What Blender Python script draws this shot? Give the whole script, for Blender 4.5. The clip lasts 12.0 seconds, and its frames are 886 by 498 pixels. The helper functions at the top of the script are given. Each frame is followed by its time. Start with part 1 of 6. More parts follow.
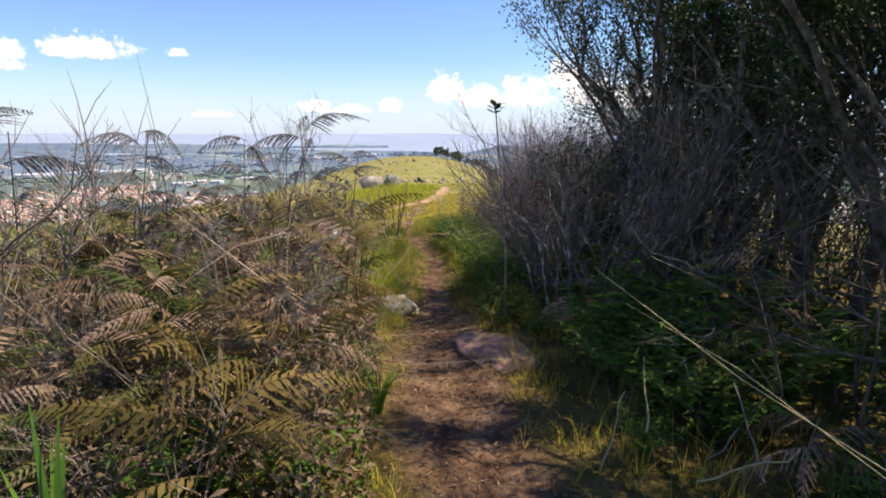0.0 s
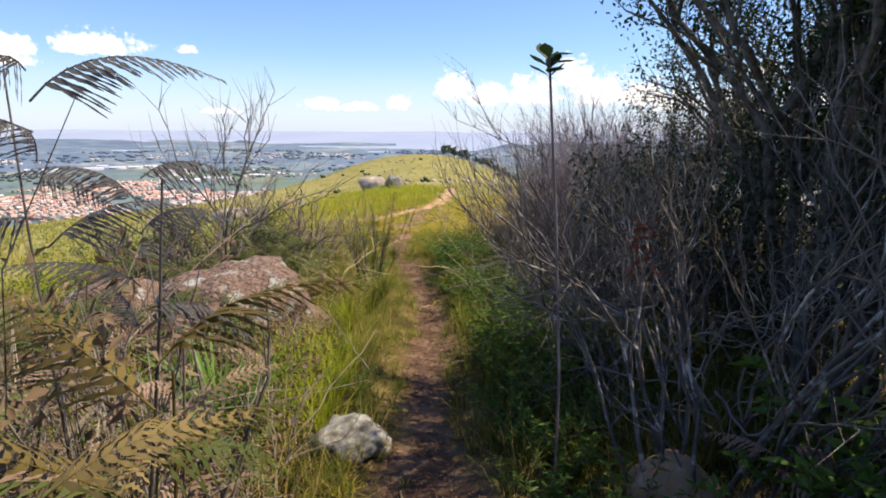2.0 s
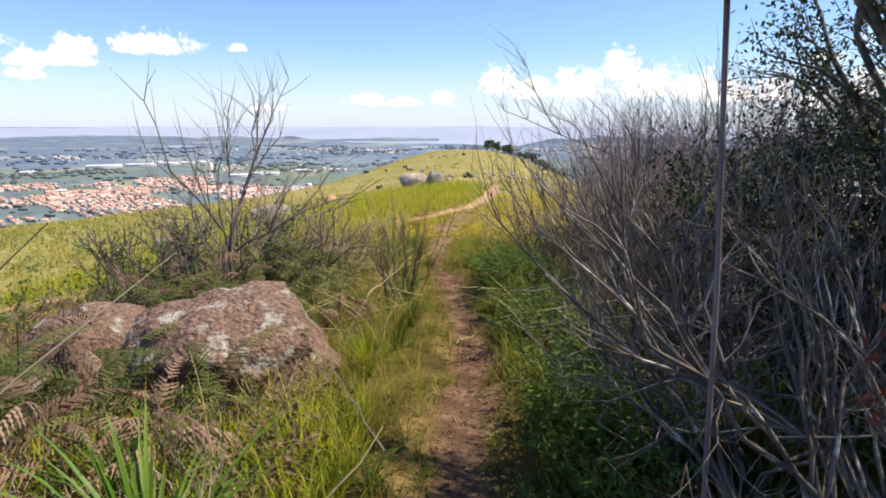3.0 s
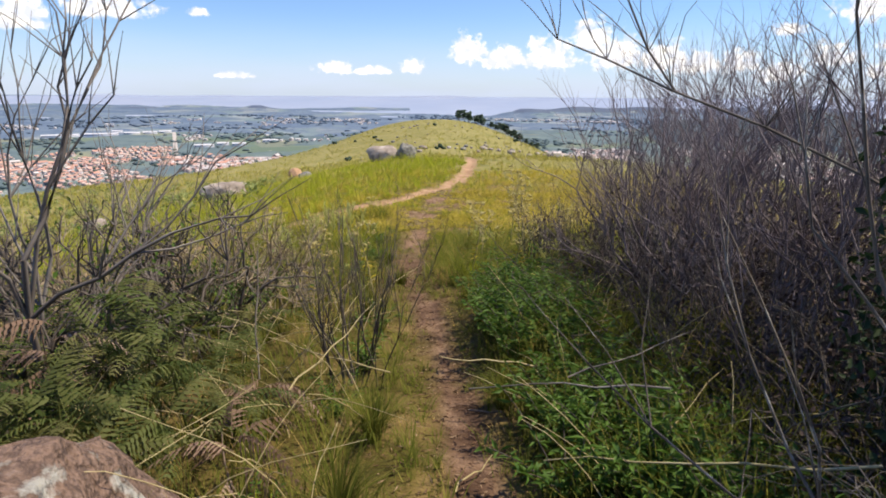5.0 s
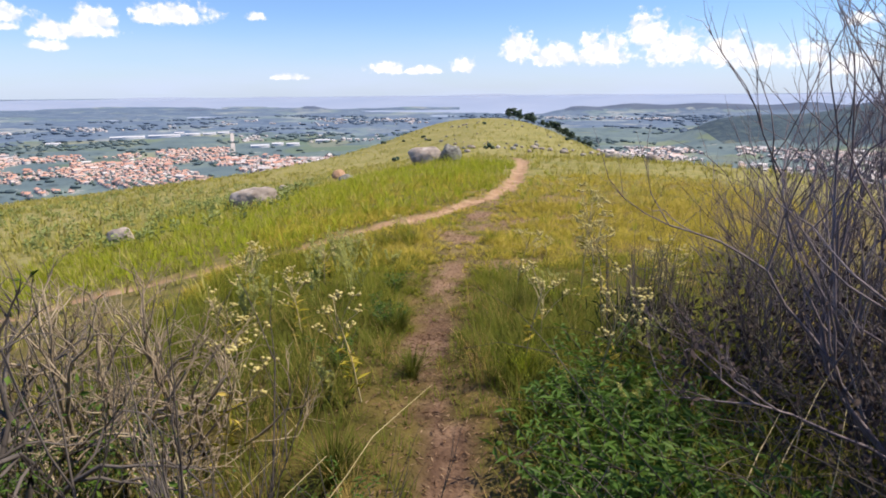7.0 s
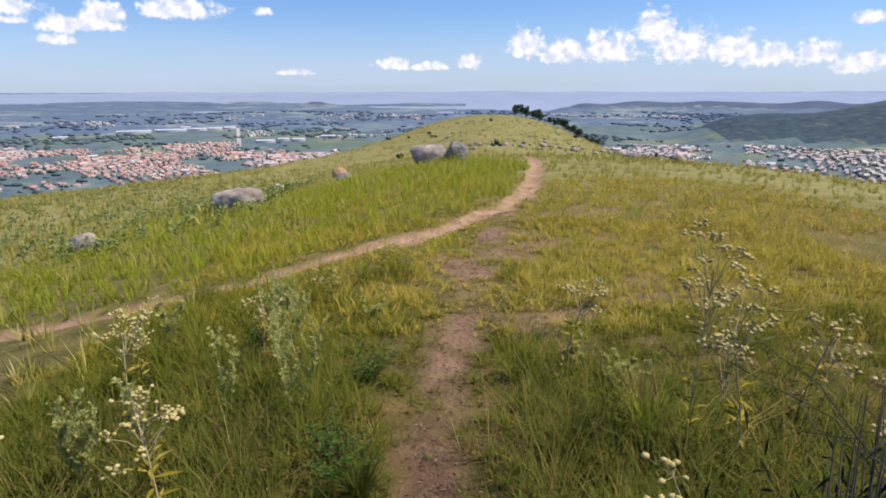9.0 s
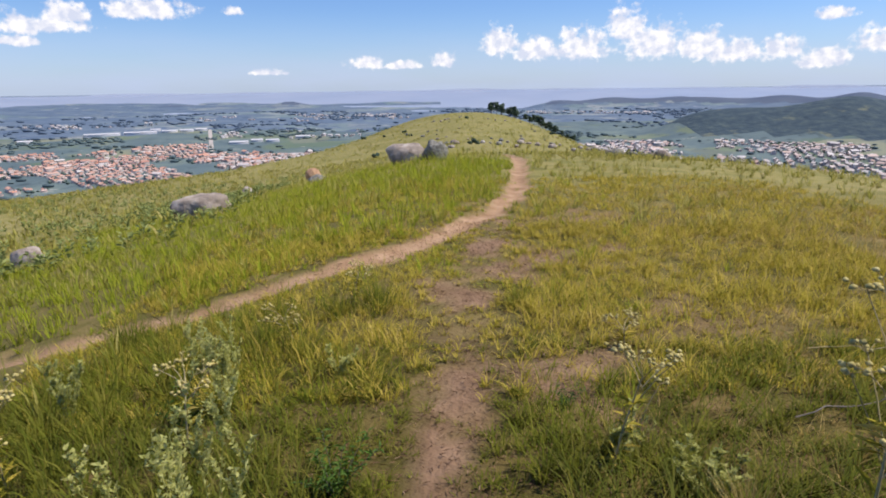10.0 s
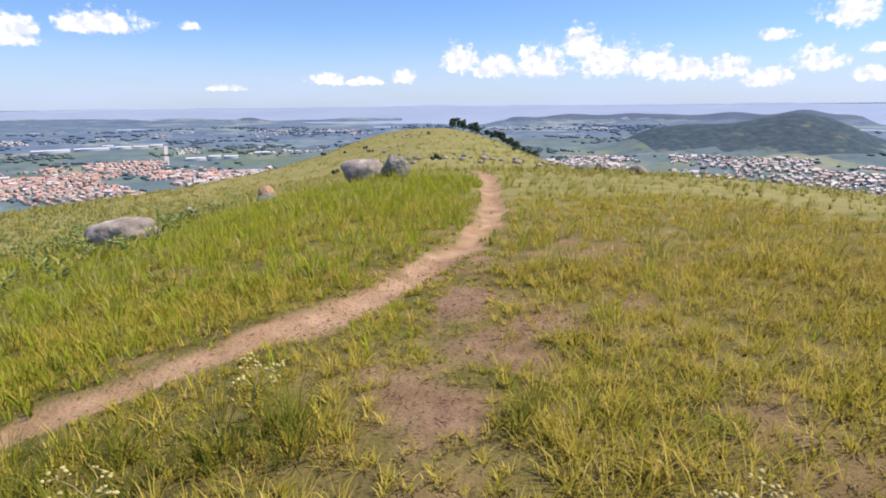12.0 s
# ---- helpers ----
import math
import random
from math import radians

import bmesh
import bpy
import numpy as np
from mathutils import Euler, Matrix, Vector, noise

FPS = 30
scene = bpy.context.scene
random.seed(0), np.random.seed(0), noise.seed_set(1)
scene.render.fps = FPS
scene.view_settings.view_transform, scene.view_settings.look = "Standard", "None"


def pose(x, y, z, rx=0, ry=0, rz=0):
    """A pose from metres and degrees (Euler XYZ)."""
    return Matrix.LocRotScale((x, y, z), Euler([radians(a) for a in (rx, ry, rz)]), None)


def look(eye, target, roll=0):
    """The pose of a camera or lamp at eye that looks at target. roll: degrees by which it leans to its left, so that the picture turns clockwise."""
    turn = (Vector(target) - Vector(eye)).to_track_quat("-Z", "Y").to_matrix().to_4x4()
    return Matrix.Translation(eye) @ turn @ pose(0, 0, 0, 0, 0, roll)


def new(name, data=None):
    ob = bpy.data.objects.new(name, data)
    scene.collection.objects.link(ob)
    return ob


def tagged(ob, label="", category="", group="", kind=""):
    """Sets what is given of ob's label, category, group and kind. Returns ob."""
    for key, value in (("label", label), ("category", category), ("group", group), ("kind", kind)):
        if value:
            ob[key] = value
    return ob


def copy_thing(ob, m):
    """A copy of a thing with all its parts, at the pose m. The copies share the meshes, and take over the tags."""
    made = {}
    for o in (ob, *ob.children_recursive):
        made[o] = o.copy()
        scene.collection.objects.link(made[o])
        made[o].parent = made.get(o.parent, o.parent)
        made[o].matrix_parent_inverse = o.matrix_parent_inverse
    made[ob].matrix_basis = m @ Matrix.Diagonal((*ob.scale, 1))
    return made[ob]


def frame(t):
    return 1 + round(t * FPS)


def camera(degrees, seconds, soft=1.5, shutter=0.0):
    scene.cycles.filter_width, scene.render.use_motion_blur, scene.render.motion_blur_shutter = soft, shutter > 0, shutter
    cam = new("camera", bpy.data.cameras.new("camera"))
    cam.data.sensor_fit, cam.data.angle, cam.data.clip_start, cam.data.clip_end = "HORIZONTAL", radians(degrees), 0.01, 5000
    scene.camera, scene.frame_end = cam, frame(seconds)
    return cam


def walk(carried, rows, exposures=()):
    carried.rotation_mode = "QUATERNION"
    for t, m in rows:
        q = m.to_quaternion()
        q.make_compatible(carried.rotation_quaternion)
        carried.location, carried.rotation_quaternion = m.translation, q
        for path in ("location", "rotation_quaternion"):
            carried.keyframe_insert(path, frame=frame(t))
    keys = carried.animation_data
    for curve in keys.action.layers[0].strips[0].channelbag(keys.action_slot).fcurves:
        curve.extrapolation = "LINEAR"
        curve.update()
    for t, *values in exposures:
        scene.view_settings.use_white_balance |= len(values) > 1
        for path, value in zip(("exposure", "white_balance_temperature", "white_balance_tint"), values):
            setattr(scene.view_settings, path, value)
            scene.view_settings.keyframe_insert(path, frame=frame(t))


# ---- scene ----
cam = camera(75.26, 12.0, soft=1.85)
# seconds, eye, target, roll
PATH = [
    (0.0, (0.000, 0.000, 1.608), (0.882, 9.745, -0.457), 0.13),
    (0.5, (0.097, 0.717, 1.563), (1.000, 10.454, -0.527), -0.00),
    (1.0, (0.195, 1.392, 1.563), (1.175, 11.122, -0.526), 0.20),
    (1.5, (0.245, 1.969, 1.550), (1.064, 11.712, -0.548), 0.61),
    (2.0, (0.304, 2.557, 1.543), (1.067, 12.305, -0.551), 0.48),
    (2.5, (0.391, 3.149, 1.529), (0.565, 12.925, -0.569), -0.42),
    (2.7, (0.388, 3.351, 1.527), (0.409, 13.126, -0.583), 0.03),
    (4.3, (0.319, 5.064, 1.443), (0.636, 14.704, -1.198), 1.19),
    (4.5, (0.305, 5.331, 1.422), (0.776, 14.962, -1.225), 0.89),
    (5.0, (0.331, 6.024, 1.416), (0.853, 15.648, -1.250), 0.38),
    (5.5, (0.410, 6.639, 1.424), (0.724, 16.267, -1.260), 0.14),
    (6.0, (0.471, 7.239, 1.396), (0.749, 16.867, -1.292), 0.32),
    (6.5, (0.550, 7.804, 1.340), (0.624, 17.435, -1.349), 0.09),
    (7.0, (0.539, 8.336, 1.299), (0.212, 17.964, -1.384), -0.50),
    (7.2, (0.521, 8.564, 1.288), (0.075, 18.189, -1.388), -0.47),
    (8.8, (0.484, 10.456, 1.139), (0.075, 20.064, -1.603), 0.03),
    (9.0, (0.477, 10.695, 1.117), (0.065, 20.304, -1.623), -0.12),
    (9.5, (0.414, 11.294, 1.071), (0.003, 20.900, -1.677), -0.23),
    (10.0, (0.349, 11.919, 0.999), (0.320, 21.528, -1.768), -0.75),
    (10.5, (0.339, 12.510, 0.995), (0.301, 22.121, -1.767), -0.73),
    (11.0, (0.296, 13.024, 0.930), (0.689, 22.623, -1.846), -0.96),
    (11.5, (0.338, 13.534, 0.856), (0.735, 23.139, -1.902), -0.92),
    (12.0, (0.384, 14.077, 0.772), (0.996, 23.736, -1.744), -0.54),
]
walk(cam, [(t, look(eye, aim, roll)) for t, eye, aim, roll in PATH],
     exposures=[(0.0, 0.64, 7250, 14), (2.0, 0.66, 7250, 14), (2.7, 0.67, 7300, 14), (4.5, 0.46, 7050, 13), (6.5, 0.37, 6750, 14), (7.2, 0.36, 6700, 14), (9.0, 0.1, 6450, 14), (10.0, 0.05, 6450, 14), (11.0, 0.14, 6500, 15), (12.0, 0.28, 6500, 15)])

# ---- light ----
SUN_AZ, SUN_EL = radians(84), radians(60)      # azimuth clockwise from +y
SUN_DIR = Vector((math.sin(SUN_AZ) * math.cos(SUN_EL), math.cos(SUN_AZ) * math.cos(SUN_EL), math.sin(SUN_EL)))
sun = new("sun", bpy.data.lights.new("sun", "SUN"))
sun.data.energy, sun.data.angle, sun.data.color = 4.8, radians(0.6), (1.0, 0.92, 0.77)
sun.matrix_world = look(SUN_DIR * 50, (0, 0, 0))

# cumulus: azimuth, elevation, half width, half height in degrees
CLOUDS = [(5.4, 3.3, 1.87, 1.46), (9.0, 2.7, 2.54, 1.24), (13.0, 3.0, 2.93, 1.46), (16.8, 4.2, 1.68, 2.03),
          (19.2, 3.0, 2.71, 1.69), (22.6, 2.6, 2.57, 1.46), (25.5, 2.1, 2.45, 1.13), (29.1, 2.2, 1.6, 1.24),
          (32.2, 1.4, 1.78, 0.9), (-6.9, 1.8, 1.87, 0.68), (-3.9, 1.6, 2.15, 0.45), (0.1, 2.0, 1.34, 0.85),
          (-34.4, 4.5, 1.54, 0.9), (-31.3, 5.5, 1.97, 1.01), (-32.6, 4.7, 2.83, 0.68), (-34.9, 3.5, 1.53, 0.51),
          (-25.4, 6.1, 3.18, 1.13), (-26.9, 5.8, 1.76, 0.56), (-37.6, 5.6, 1.79, 0.9), (-37.6, 4.8, 1.07, 0.39),
          (-18.6, 6.2, 0.87, 0.45), (-16.1, 1.1, 1.54, 0.34), (37.5, 6.1, 2.06, 1.46), (32.5, 4.8, 1.45, 0.56),
          (35.8, 2.6, 1.82, 1.13), (31.9, 1.2, 1.66, 0.56), (39.4, 1.5, 1.4, 0.79), (39.7, 3.5, 1.17, 0.51)]


def build_world():
    w = bpy.data.worlds.new("world")
    scene.world, w.use_nodes = w, True
    nt = w.node_tree
    nt.nodes.clear()
    N, L = nt.nodes.new, nt.links.new

    def math_node(op, a, b=None, clamp=False):
        n = N("ShaderNodeMath")
        n.operation, n.use_clamp = op, clamp
        for k, v in enumerate((a, b)):
            if v is None:
                continue
            if isinstance(v, (int, float)):
                n.inputs[k].default_value = v
            else:
                L(v, n.inputs[k])
        return n.outputs[0]

    sky = N("ShaderNodeTexSky")
    sky.sky_type, sky.sun_disc = "NISHITA", False
    sky.sun_elevation, sky.sun_rotation = SUN_EL, SUN_AZ
    sky.altitude, sky.air_density, sky.dust_density, sky.ozone_density = 100, 1.0, 0.25, 3.0
    tc = N("ShaderNodeTexCoord")
    sep = N("ShaderNodeSeparateXYZ")
    L(tc.outputs["Generated"], sep.inputs[0])
    az = math_node("ARCTAN2", sep.outputs[0], sep.outputs[1])
    el = math_node("ARCSINE", sep.outputs[2])
    comb = N("ShaderNodeCombineXYZ")
    L(az, comb.inputs[0]), L(el, comb.inputs[1])
    coarse, fine = N("ShaderNodeTexNoise"), N("ShaderNodeTexNoise")
    coarse.inputs["Scale"].default_value, coarse.inputs["Detail"].default_value = 42, 7
    fine.inputs["Scale"].default_value, fine.inputs["Detail"].default_value = 120, 6
    L(comb.outputs[0], coarse.inputs["Vector"]), L(comb.outputs[0], fine.inputs["Vector"])
    total = None
    for a, e, hw, hh in CLOUDS:
        sub = N("ShaderNodeVectorMath")
        sub.operation = "SUBTRACT"
        L(comb.outputs[0], sub.inputs[0])
        sub.inputs[1].default_value = (radians(a), radians(e), 0)
        rel = N("ShaderNodeSeparateXYZ")
        L(sub.outputs[0], rel.inputs[0])
        flat = math_node("MAXIMUM", rel.outputs[1], math_node("MULTIPLY", rel.outputs[1], -1.9))  # bases are flatter than tops
        both = N("ShaderNodeCombineXYZ")
        L(math_node("MULTIPLY", rel.outputs[0], 1 / radians(hw)), both.inputs[0])
        L(math_node("MULTIPLY", flat, 1 / radians(hh * 1.12)), both.inputs[1])
        ln = N("ShaderNodeVectorMath")
        ln.operation = "LENGTH"
        L(both.outputs[0], ln.inputs[0])
        d = math_node("SUBTRACT", 1.15, ln.outputs["Value"])
        total = d if total is None else math_node("MAXIMUM", total, d)
    edge = math_node("MULTIPLY", math_node("SUBTRACT", coarse.outputs["Fac"], 0.5), 1.9)
    edge2 = math_node("MULTIPLY", math_node("SUBTRACT", fine.outputs["Fac"], 0.5), 1.2)
    dens = math_node("ADD", math_node("ADD", total, edge), edge2)
    ramp = N("ShaderNodeMapRange")
    ramp.interpolation_type = "SMOOTHSTEP"
    ramp.inputs["From Min"].default_value, ramp.inputs["From Max"].default_value = -0.05, 0.6
    L(dens, ramp.inputs["Value"])
    # thin veil of high and far cloud low over the horizon
    veil = N("ShaderNodeTexNoise")
    veil.inputs["Scale"].default_value, veil.inputs["Detail"].default_value = 5, 7
    stretch = N("ShaderNodeVectorMath")
    stretch.operation = "MULTIPLY"
    L(comb.outputs[0], stretch.inputs[0])
    stretch.inputs[1].default_value = (1, 5, 1)
    L(stretch.outputs[0], veil.inputs["Vector"])
    low = N("ShaderNodeMapRange")
    low.interpolation_type = "SMOOTHSTEP"
    low.inputs["From Min"].default_value, low.inputs["From Max"].default_value = radians(7), radians(-0.5)
    L(el, low.inputs["Value"])
    hazy = math_node("MULTIPLY", low.outputs[0], math_node("ADD", math_node("MULTIPLY", veil.outputs["Fac"], 0.8), 0.15), True)
    mixv = N("ShaderNodeMix")
    mixv.data_type = "RGBA"
    clear = N("ShaderNodeVectorMath")
    clear.operation = "MULTIPLY"
    L(sky.outputs[0], clear.inputs[0])
    clear.inputs[1].default_value = (0.74, 0.95, 1.3)
    L(hazy, mixv.inputs["Factor"]), L(clear.outputs[0], mixv.inputs["A"])
    mixv.inputs["B"].default_value = (5.3, 6.3, 8.7, 1)
    shade = N("ShaderNodeMix")
    shade.data_type = "RGBA"
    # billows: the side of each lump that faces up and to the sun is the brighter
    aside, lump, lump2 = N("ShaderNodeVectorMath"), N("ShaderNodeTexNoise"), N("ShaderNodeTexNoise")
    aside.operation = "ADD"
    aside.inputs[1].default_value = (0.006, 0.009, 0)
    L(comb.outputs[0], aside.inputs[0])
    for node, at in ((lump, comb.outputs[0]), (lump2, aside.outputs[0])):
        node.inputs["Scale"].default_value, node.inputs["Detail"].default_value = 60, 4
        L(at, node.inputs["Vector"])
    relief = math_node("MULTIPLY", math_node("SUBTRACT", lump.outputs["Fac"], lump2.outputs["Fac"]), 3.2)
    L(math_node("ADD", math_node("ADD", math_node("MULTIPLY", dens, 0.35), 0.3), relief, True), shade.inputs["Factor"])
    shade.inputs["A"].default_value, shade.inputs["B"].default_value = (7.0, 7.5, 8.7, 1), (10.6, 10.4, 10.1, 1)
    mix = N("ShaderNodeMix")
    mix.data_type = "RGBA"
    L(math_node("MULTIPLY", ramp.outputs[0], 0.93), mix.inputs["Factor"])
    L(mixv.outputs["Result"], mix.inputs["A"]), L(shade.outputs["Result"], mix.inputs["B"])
    bg, out = N("ShaderNodeBackground"), N("ShaderNodeOutputWorld")
    bg.inputs["Strength"].default_value = 0.1
    L(mix.outputs["Result"], bg.inputs["Color"]), L(bg.outputs[0], out.inputs[0])


build_world()


# ---- materials ----
def material(name, stops, scale=4.0, rough=0.85, bump=0.0, bump_scale=40.0, island=0.0, thin=0.0, object_random=0.0, detail=6, spec=0.25, patch=None):
    """Procedural surface: a colour ramp over noise in world metres, shifted per loose piece or per object; thin lets light through leaves."""
    m = bpy.data.materials.new(name)
    m.use_nodes = True
    nt = m.node_tree
    N, L = nt.nodes.new, nt.links.new
    b = nt.nodes["Principled BSDF"]
    geo = N("ShaderNodeNewGeometry")
    noise_tex = N("ShaderNodeTexNoise")
    noise_tex.inputs["Scale"].default_value, noise_tex.inputs["Detail"].default_value = scale, detail
    L(geo.outputs["Position"], noise_tex.inputs["Vector"])
    fac = noise_tex.outputs["Fac"]
    stretch = N("ShaderNodeMapRange")
    stretch.inputs["From Min"].default_value, stretch.inputs["From Max"].default_value = 0.28, 0.72
    L(fac, stretch.inputs["Value"])
    fac = stretch.outputs[0]
    for source, amount in (("island", island), ("object", object_random)):
        if amount:
            if source == "island":
                rnd = geo.outputs["Random Per Island"]
            else:
                rnd = N("ShaderNodeObjectInfo").outputs["Random"]
            mx = N("ShaderNodeMix")
            mx.inputs["Factor"].default_value = amount
            L(fac, mx.inputs["A"]), L(rnd, mx.inputs["B"])
            fac = mx.outputs["Result"]
    ramp = N("ShaderNodeValToRGB")
    els = ramp.color_ramp.elements
    while len(els) < len(stops):
        els.new(0.5)
    for k, c in enumerate(stops):
        els[k].position, els[k].color = k / (len(stops) - 1), (*c, 1)
    L(fac, ramp.inputs["Fac"])
    colour = ramp.outputs["Color"]
    if patch:  # crusts, stains or lichen: colour, scale, and where the noise begins and ends
        pt, pm, px = N("ShaderNodeTexNoise"), N("ShaderNodeMapRange"), N("ShaderNodeMix")
        pt.inputs["Scale"].default_value, pt.inputs["Detail"].default_value, pt.inputs["Roughness"].default_value = patch[1], 9, 0.65
        pm.inputs["From Min"].default_value, pm.inputs["From Max"].default_value = patch[2], patch[3]
        px.data_type = "RGBA"
        L(geo.outputs["Position"], pt.inputs["Vector"]), L(pt.outputs["Fac"], pm.inputs["Value"])
        L(pm.outputs[0], px.inputs["Factor"]), L(colour, px.inputs["A"])
        px.inputs["B"].default_value = (*patch[0], 1)
        colour = px.outputs["Result"]
    L(colour, b.inputs["Base Color"])
    b.inputs["Roughness"].default_value = rough
    b.inputs["Specular IOR Level"].default_value = spec
    if bump:
        bn, bt = N("ShaderNodeBump"), N("ShaderNodeTexNoise")
        bt.inputs["Scale"].default_value, bt.inputs["Detail"].default_value = bump_scale, 8
        L(geo.outputs["Position"], bt.inputs["Vector"])
        L(bt.outputs["Fac"], bn.inputs["Height"])
        bn.inputs["Strength"].default_value, bn.inputs["Distance"].default_value = 0.9, bump
        L(bn.outputs[0], b.inputs["Normal"])
    if thin:
        tr, mixs = N("ShaderNodeBsdfTranslucent"), N("ShaderNodeMixShader")
        L(colour, tr.inputs["Color"])
        mixs.inputs[0].default_value = thin
        L(b.outputs[0], mixs.inputs[1]), L(tr.outputs[0], mixs.inputs[2])
        L(mixs.outputs[0], nt.nodes["Material Output"].inputs["Surface"])
    return m


M_GRASS = material("green_grass", [(0.14, 0.14, 0.016), (0.27, 0.24, 0.024), (0.39, 0.335, 0.048), (0.54, 0.42, 0.09), (0.65, 0.50, 0.17)], 5.0, 0.8, island=0.6, thin=0.3, spec=0.06)
M_SLOPE = material("hillside_blade", [(0.12, 0.135, 0.026), (0.215, 0.225, 0.042), (0.31, 0.30, 0.07), (0.43, 0.38, 0.12), (0.54, 0.46, 0.20)], 3.0, 0.8, island=0.6, thin=0.3, spec=0.06)
M_LUSH = material("lush_grass", [(0.09, 0.135, 0.012), (0.20, 0.255, 0.021), (0.34, 0.38, 0.032), (0.47, 0.44, 0.065)], 4.0, 0.8, island=0.6, thin=0.35, spec=0.06)
M_DEEP = material("deep_green_grass", [(0.055, 0.078, 0.010), (0.11, 0.135, 0.016), (0.19, 0.20, 0.027), (0.31, 0.27, 0.065)], 4.0, 0.8, island=0.6, thin=0.3, spec=0.06)
M_RANK = material("rank_grass_blade", [(0.05, 0.068, 0.012), (0.095, 0.118, 0.019), (0.16, 0.17, 0.032), (0.27, 0.225, 0.07)], 4.0, 0.8, island=0.6, thin=0.3, spec=0.06)
M_DRY = material("dry_grass", [(0.16, 0.12, 0.03), (0.29, 0.205, 0.06), (0.40, 0.295, 0.105), (0.52, 0.41, 0.18)], 1.5, 0.8, island=0.7, thin=0.3, spec=0.06)
M_STRAP = material("strap_leaf", [(0.05, 0.13, 0.01), (0.10, 0.22, 0.02), (0.20, 0.28, 0.05)], 3, 0.5, island=0.6, thin=0.35, spec=0.4)
M_BROADLEAF = material("undergrowth_leaf", [(0.034, 0.075, 0.013), (0.066, 0.132, 0.02), (0.108, 0.19, 0.03), (0.17, 0.25, 0.045)], 2.0, 0.6, island=0.6, thin=0.35, spec=0.2)
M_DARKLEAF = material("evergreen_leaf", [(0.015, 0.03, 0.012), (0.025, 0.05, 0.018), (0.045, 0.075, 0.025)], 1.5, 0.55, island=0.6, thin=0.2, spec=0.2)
M_FERN_GREEN = material("green_frond", [(0.034, 0.056, 0.012), (0.065, 0.094, 0.02), (0.11, 0.125, 0.034), (0.17, 0.15, 0.06)], 2.2, 0.7, object_random=0.5, thin=0.3)
M_FERN_GOLD = material("yellowing_frond", [(0.065, 0.056, 0.015), (0.13, 0.098, 0.026), (0.205, 0.145, 0.047), (0.27, 0.205, 0.084)], 2.2, 0.75, object_random=0.5, thin=0.3)
M_FERN_DEAD = material("withered_frond", [(0.085, 0.052, 0.035), (0.17, 0.11, 0.075), (0.28, 0.19, 0.14), (0.40, 0.30, 0.235)], 2.0, 0.85, object_random=0.6, thin=0.25)
# grey made lighter and bluer, sky flare put into the frond colour
M_FERN_FLARED = material("flared_grey_frond", [(0.085, 0.083, 0.09), (0.13, 0.126, 0.128), (0.19, 0.182, 0.165)], 2.0, 0.85, object_random=0.6, thin=0.4)
M_TWIG = material("dead_twig", [(0.105, 0.09, 0.08), (0.20, 0.176, 0.156), (0.335, 0.305, 0.272)], 3.0, 0.9, 0.002, 60)
M_TWIG_DARK = material("dark_stem", [(0.06, 0.05, 0.044), (0.11, 0.093, 0.08), (0.18, 0.155, 0.135)], 4.0, 0.9, 0.002, 60)
M_TWIG_WARM = material("weathered_twig", [(0.19, 0.145, 0.10), (0.33, 0.26, 0.175), (0.50, 0.41, 0.29)], 3.0, 0.9, 0.002, 60)
# purple-grey lifted in colour for the lens glare that veils the thicket
M_TWIG_GLARED = material("glared_purple_twig", [(0.125, 0.098, 0.108), (0.21, 0.172, 0.182), (0.32, 0.275, 0.285)], 3.0, 0.9, 0.002, 60)
M_BARK = material("lichened_bark", [(0.045, 0.038, 0.033), (0.085, 0.073, 0.062), (0.15, 0.138, 0.12), (0.24, 0.23, 0.205)], 14, 0.95, 0.006, 45)
M_LICHBARK = material("lichen_crusted_bark", [(0.07, 0.058, 0.05), (0.13, 0.112, 0.098), (0.21, 0.19, 0.17)], 9, 0.95, 0.004, 70, patch=((0.40, 0.39, 0.36), 11, 0.55, 0.62))
M_STALK = material("pale_dead_stalk", [(0.17, 0.14, 0.11), (0.29, 0.245, 0.195), (0.42, 0.37, 0.30)], 3, 0.85)
M_STRAW = material("dry_stalk", [(0.28, 0.23, 0.10), (0.42, 0.35, 0.18), (0.55, 0.47, 0.29)], 3, 0.8, island=0.5)
M_SILVER = material("silver_leaf", [(0.42, 0.44, 0.12), (0.58, 0.58, 0.20), (0.72, 0.70, 0.32)], 6, 0.8, island=0.6, thin=0.5)
M_UMBEL = material("cream_flower_head", [(0.36, 0.29, 0.09), (0.50, 0.42, 0.16), (0.62, 0.54, 0.25)], 20, 0.9, island=0.6)
M_RED = material("rust_leaf", [(0.11, 0.03, 0.02), (0.19, 0.05, 0.03), (0.26, 0.09, 0.05)], 10, 0.8, island=0.6, thin=0.2)
M_LITTER = material("leaf_litter", [(0.075, 0.04, 0.024), (0.14, 0.078, 0.047), (0.23, 0.145, 0.085), (0.34, 0.25, 0.165)], 8, 0.9, island=0.75)
M_SLAB = material("pink_path_rock", [(0.20, 0.115, 0.085), (0.30, 0.18, 0.135), (0.37, 0.24, 0.19)], 6, 0.9, 0.012, 28, patch=((0.16, 0.10, 0.075), 9.0, 0.5, 0.62))
M_ORANGE = material("orange_rock", [(0.26, 0.15, 0.085), (0.42, 0.255, 0.15), (0.55, 0.38, 0.25)], 9, 0.9, 0.012, 30)
M_LICHEN = material("lichen_rock", [(0.075, 0.07, 0.055), (0.15, 0.14, 0.115), (0.29, 0.28, 0.245), (0.40, 0.395, 0.355)], 16, 0.95, 0.012, 40)
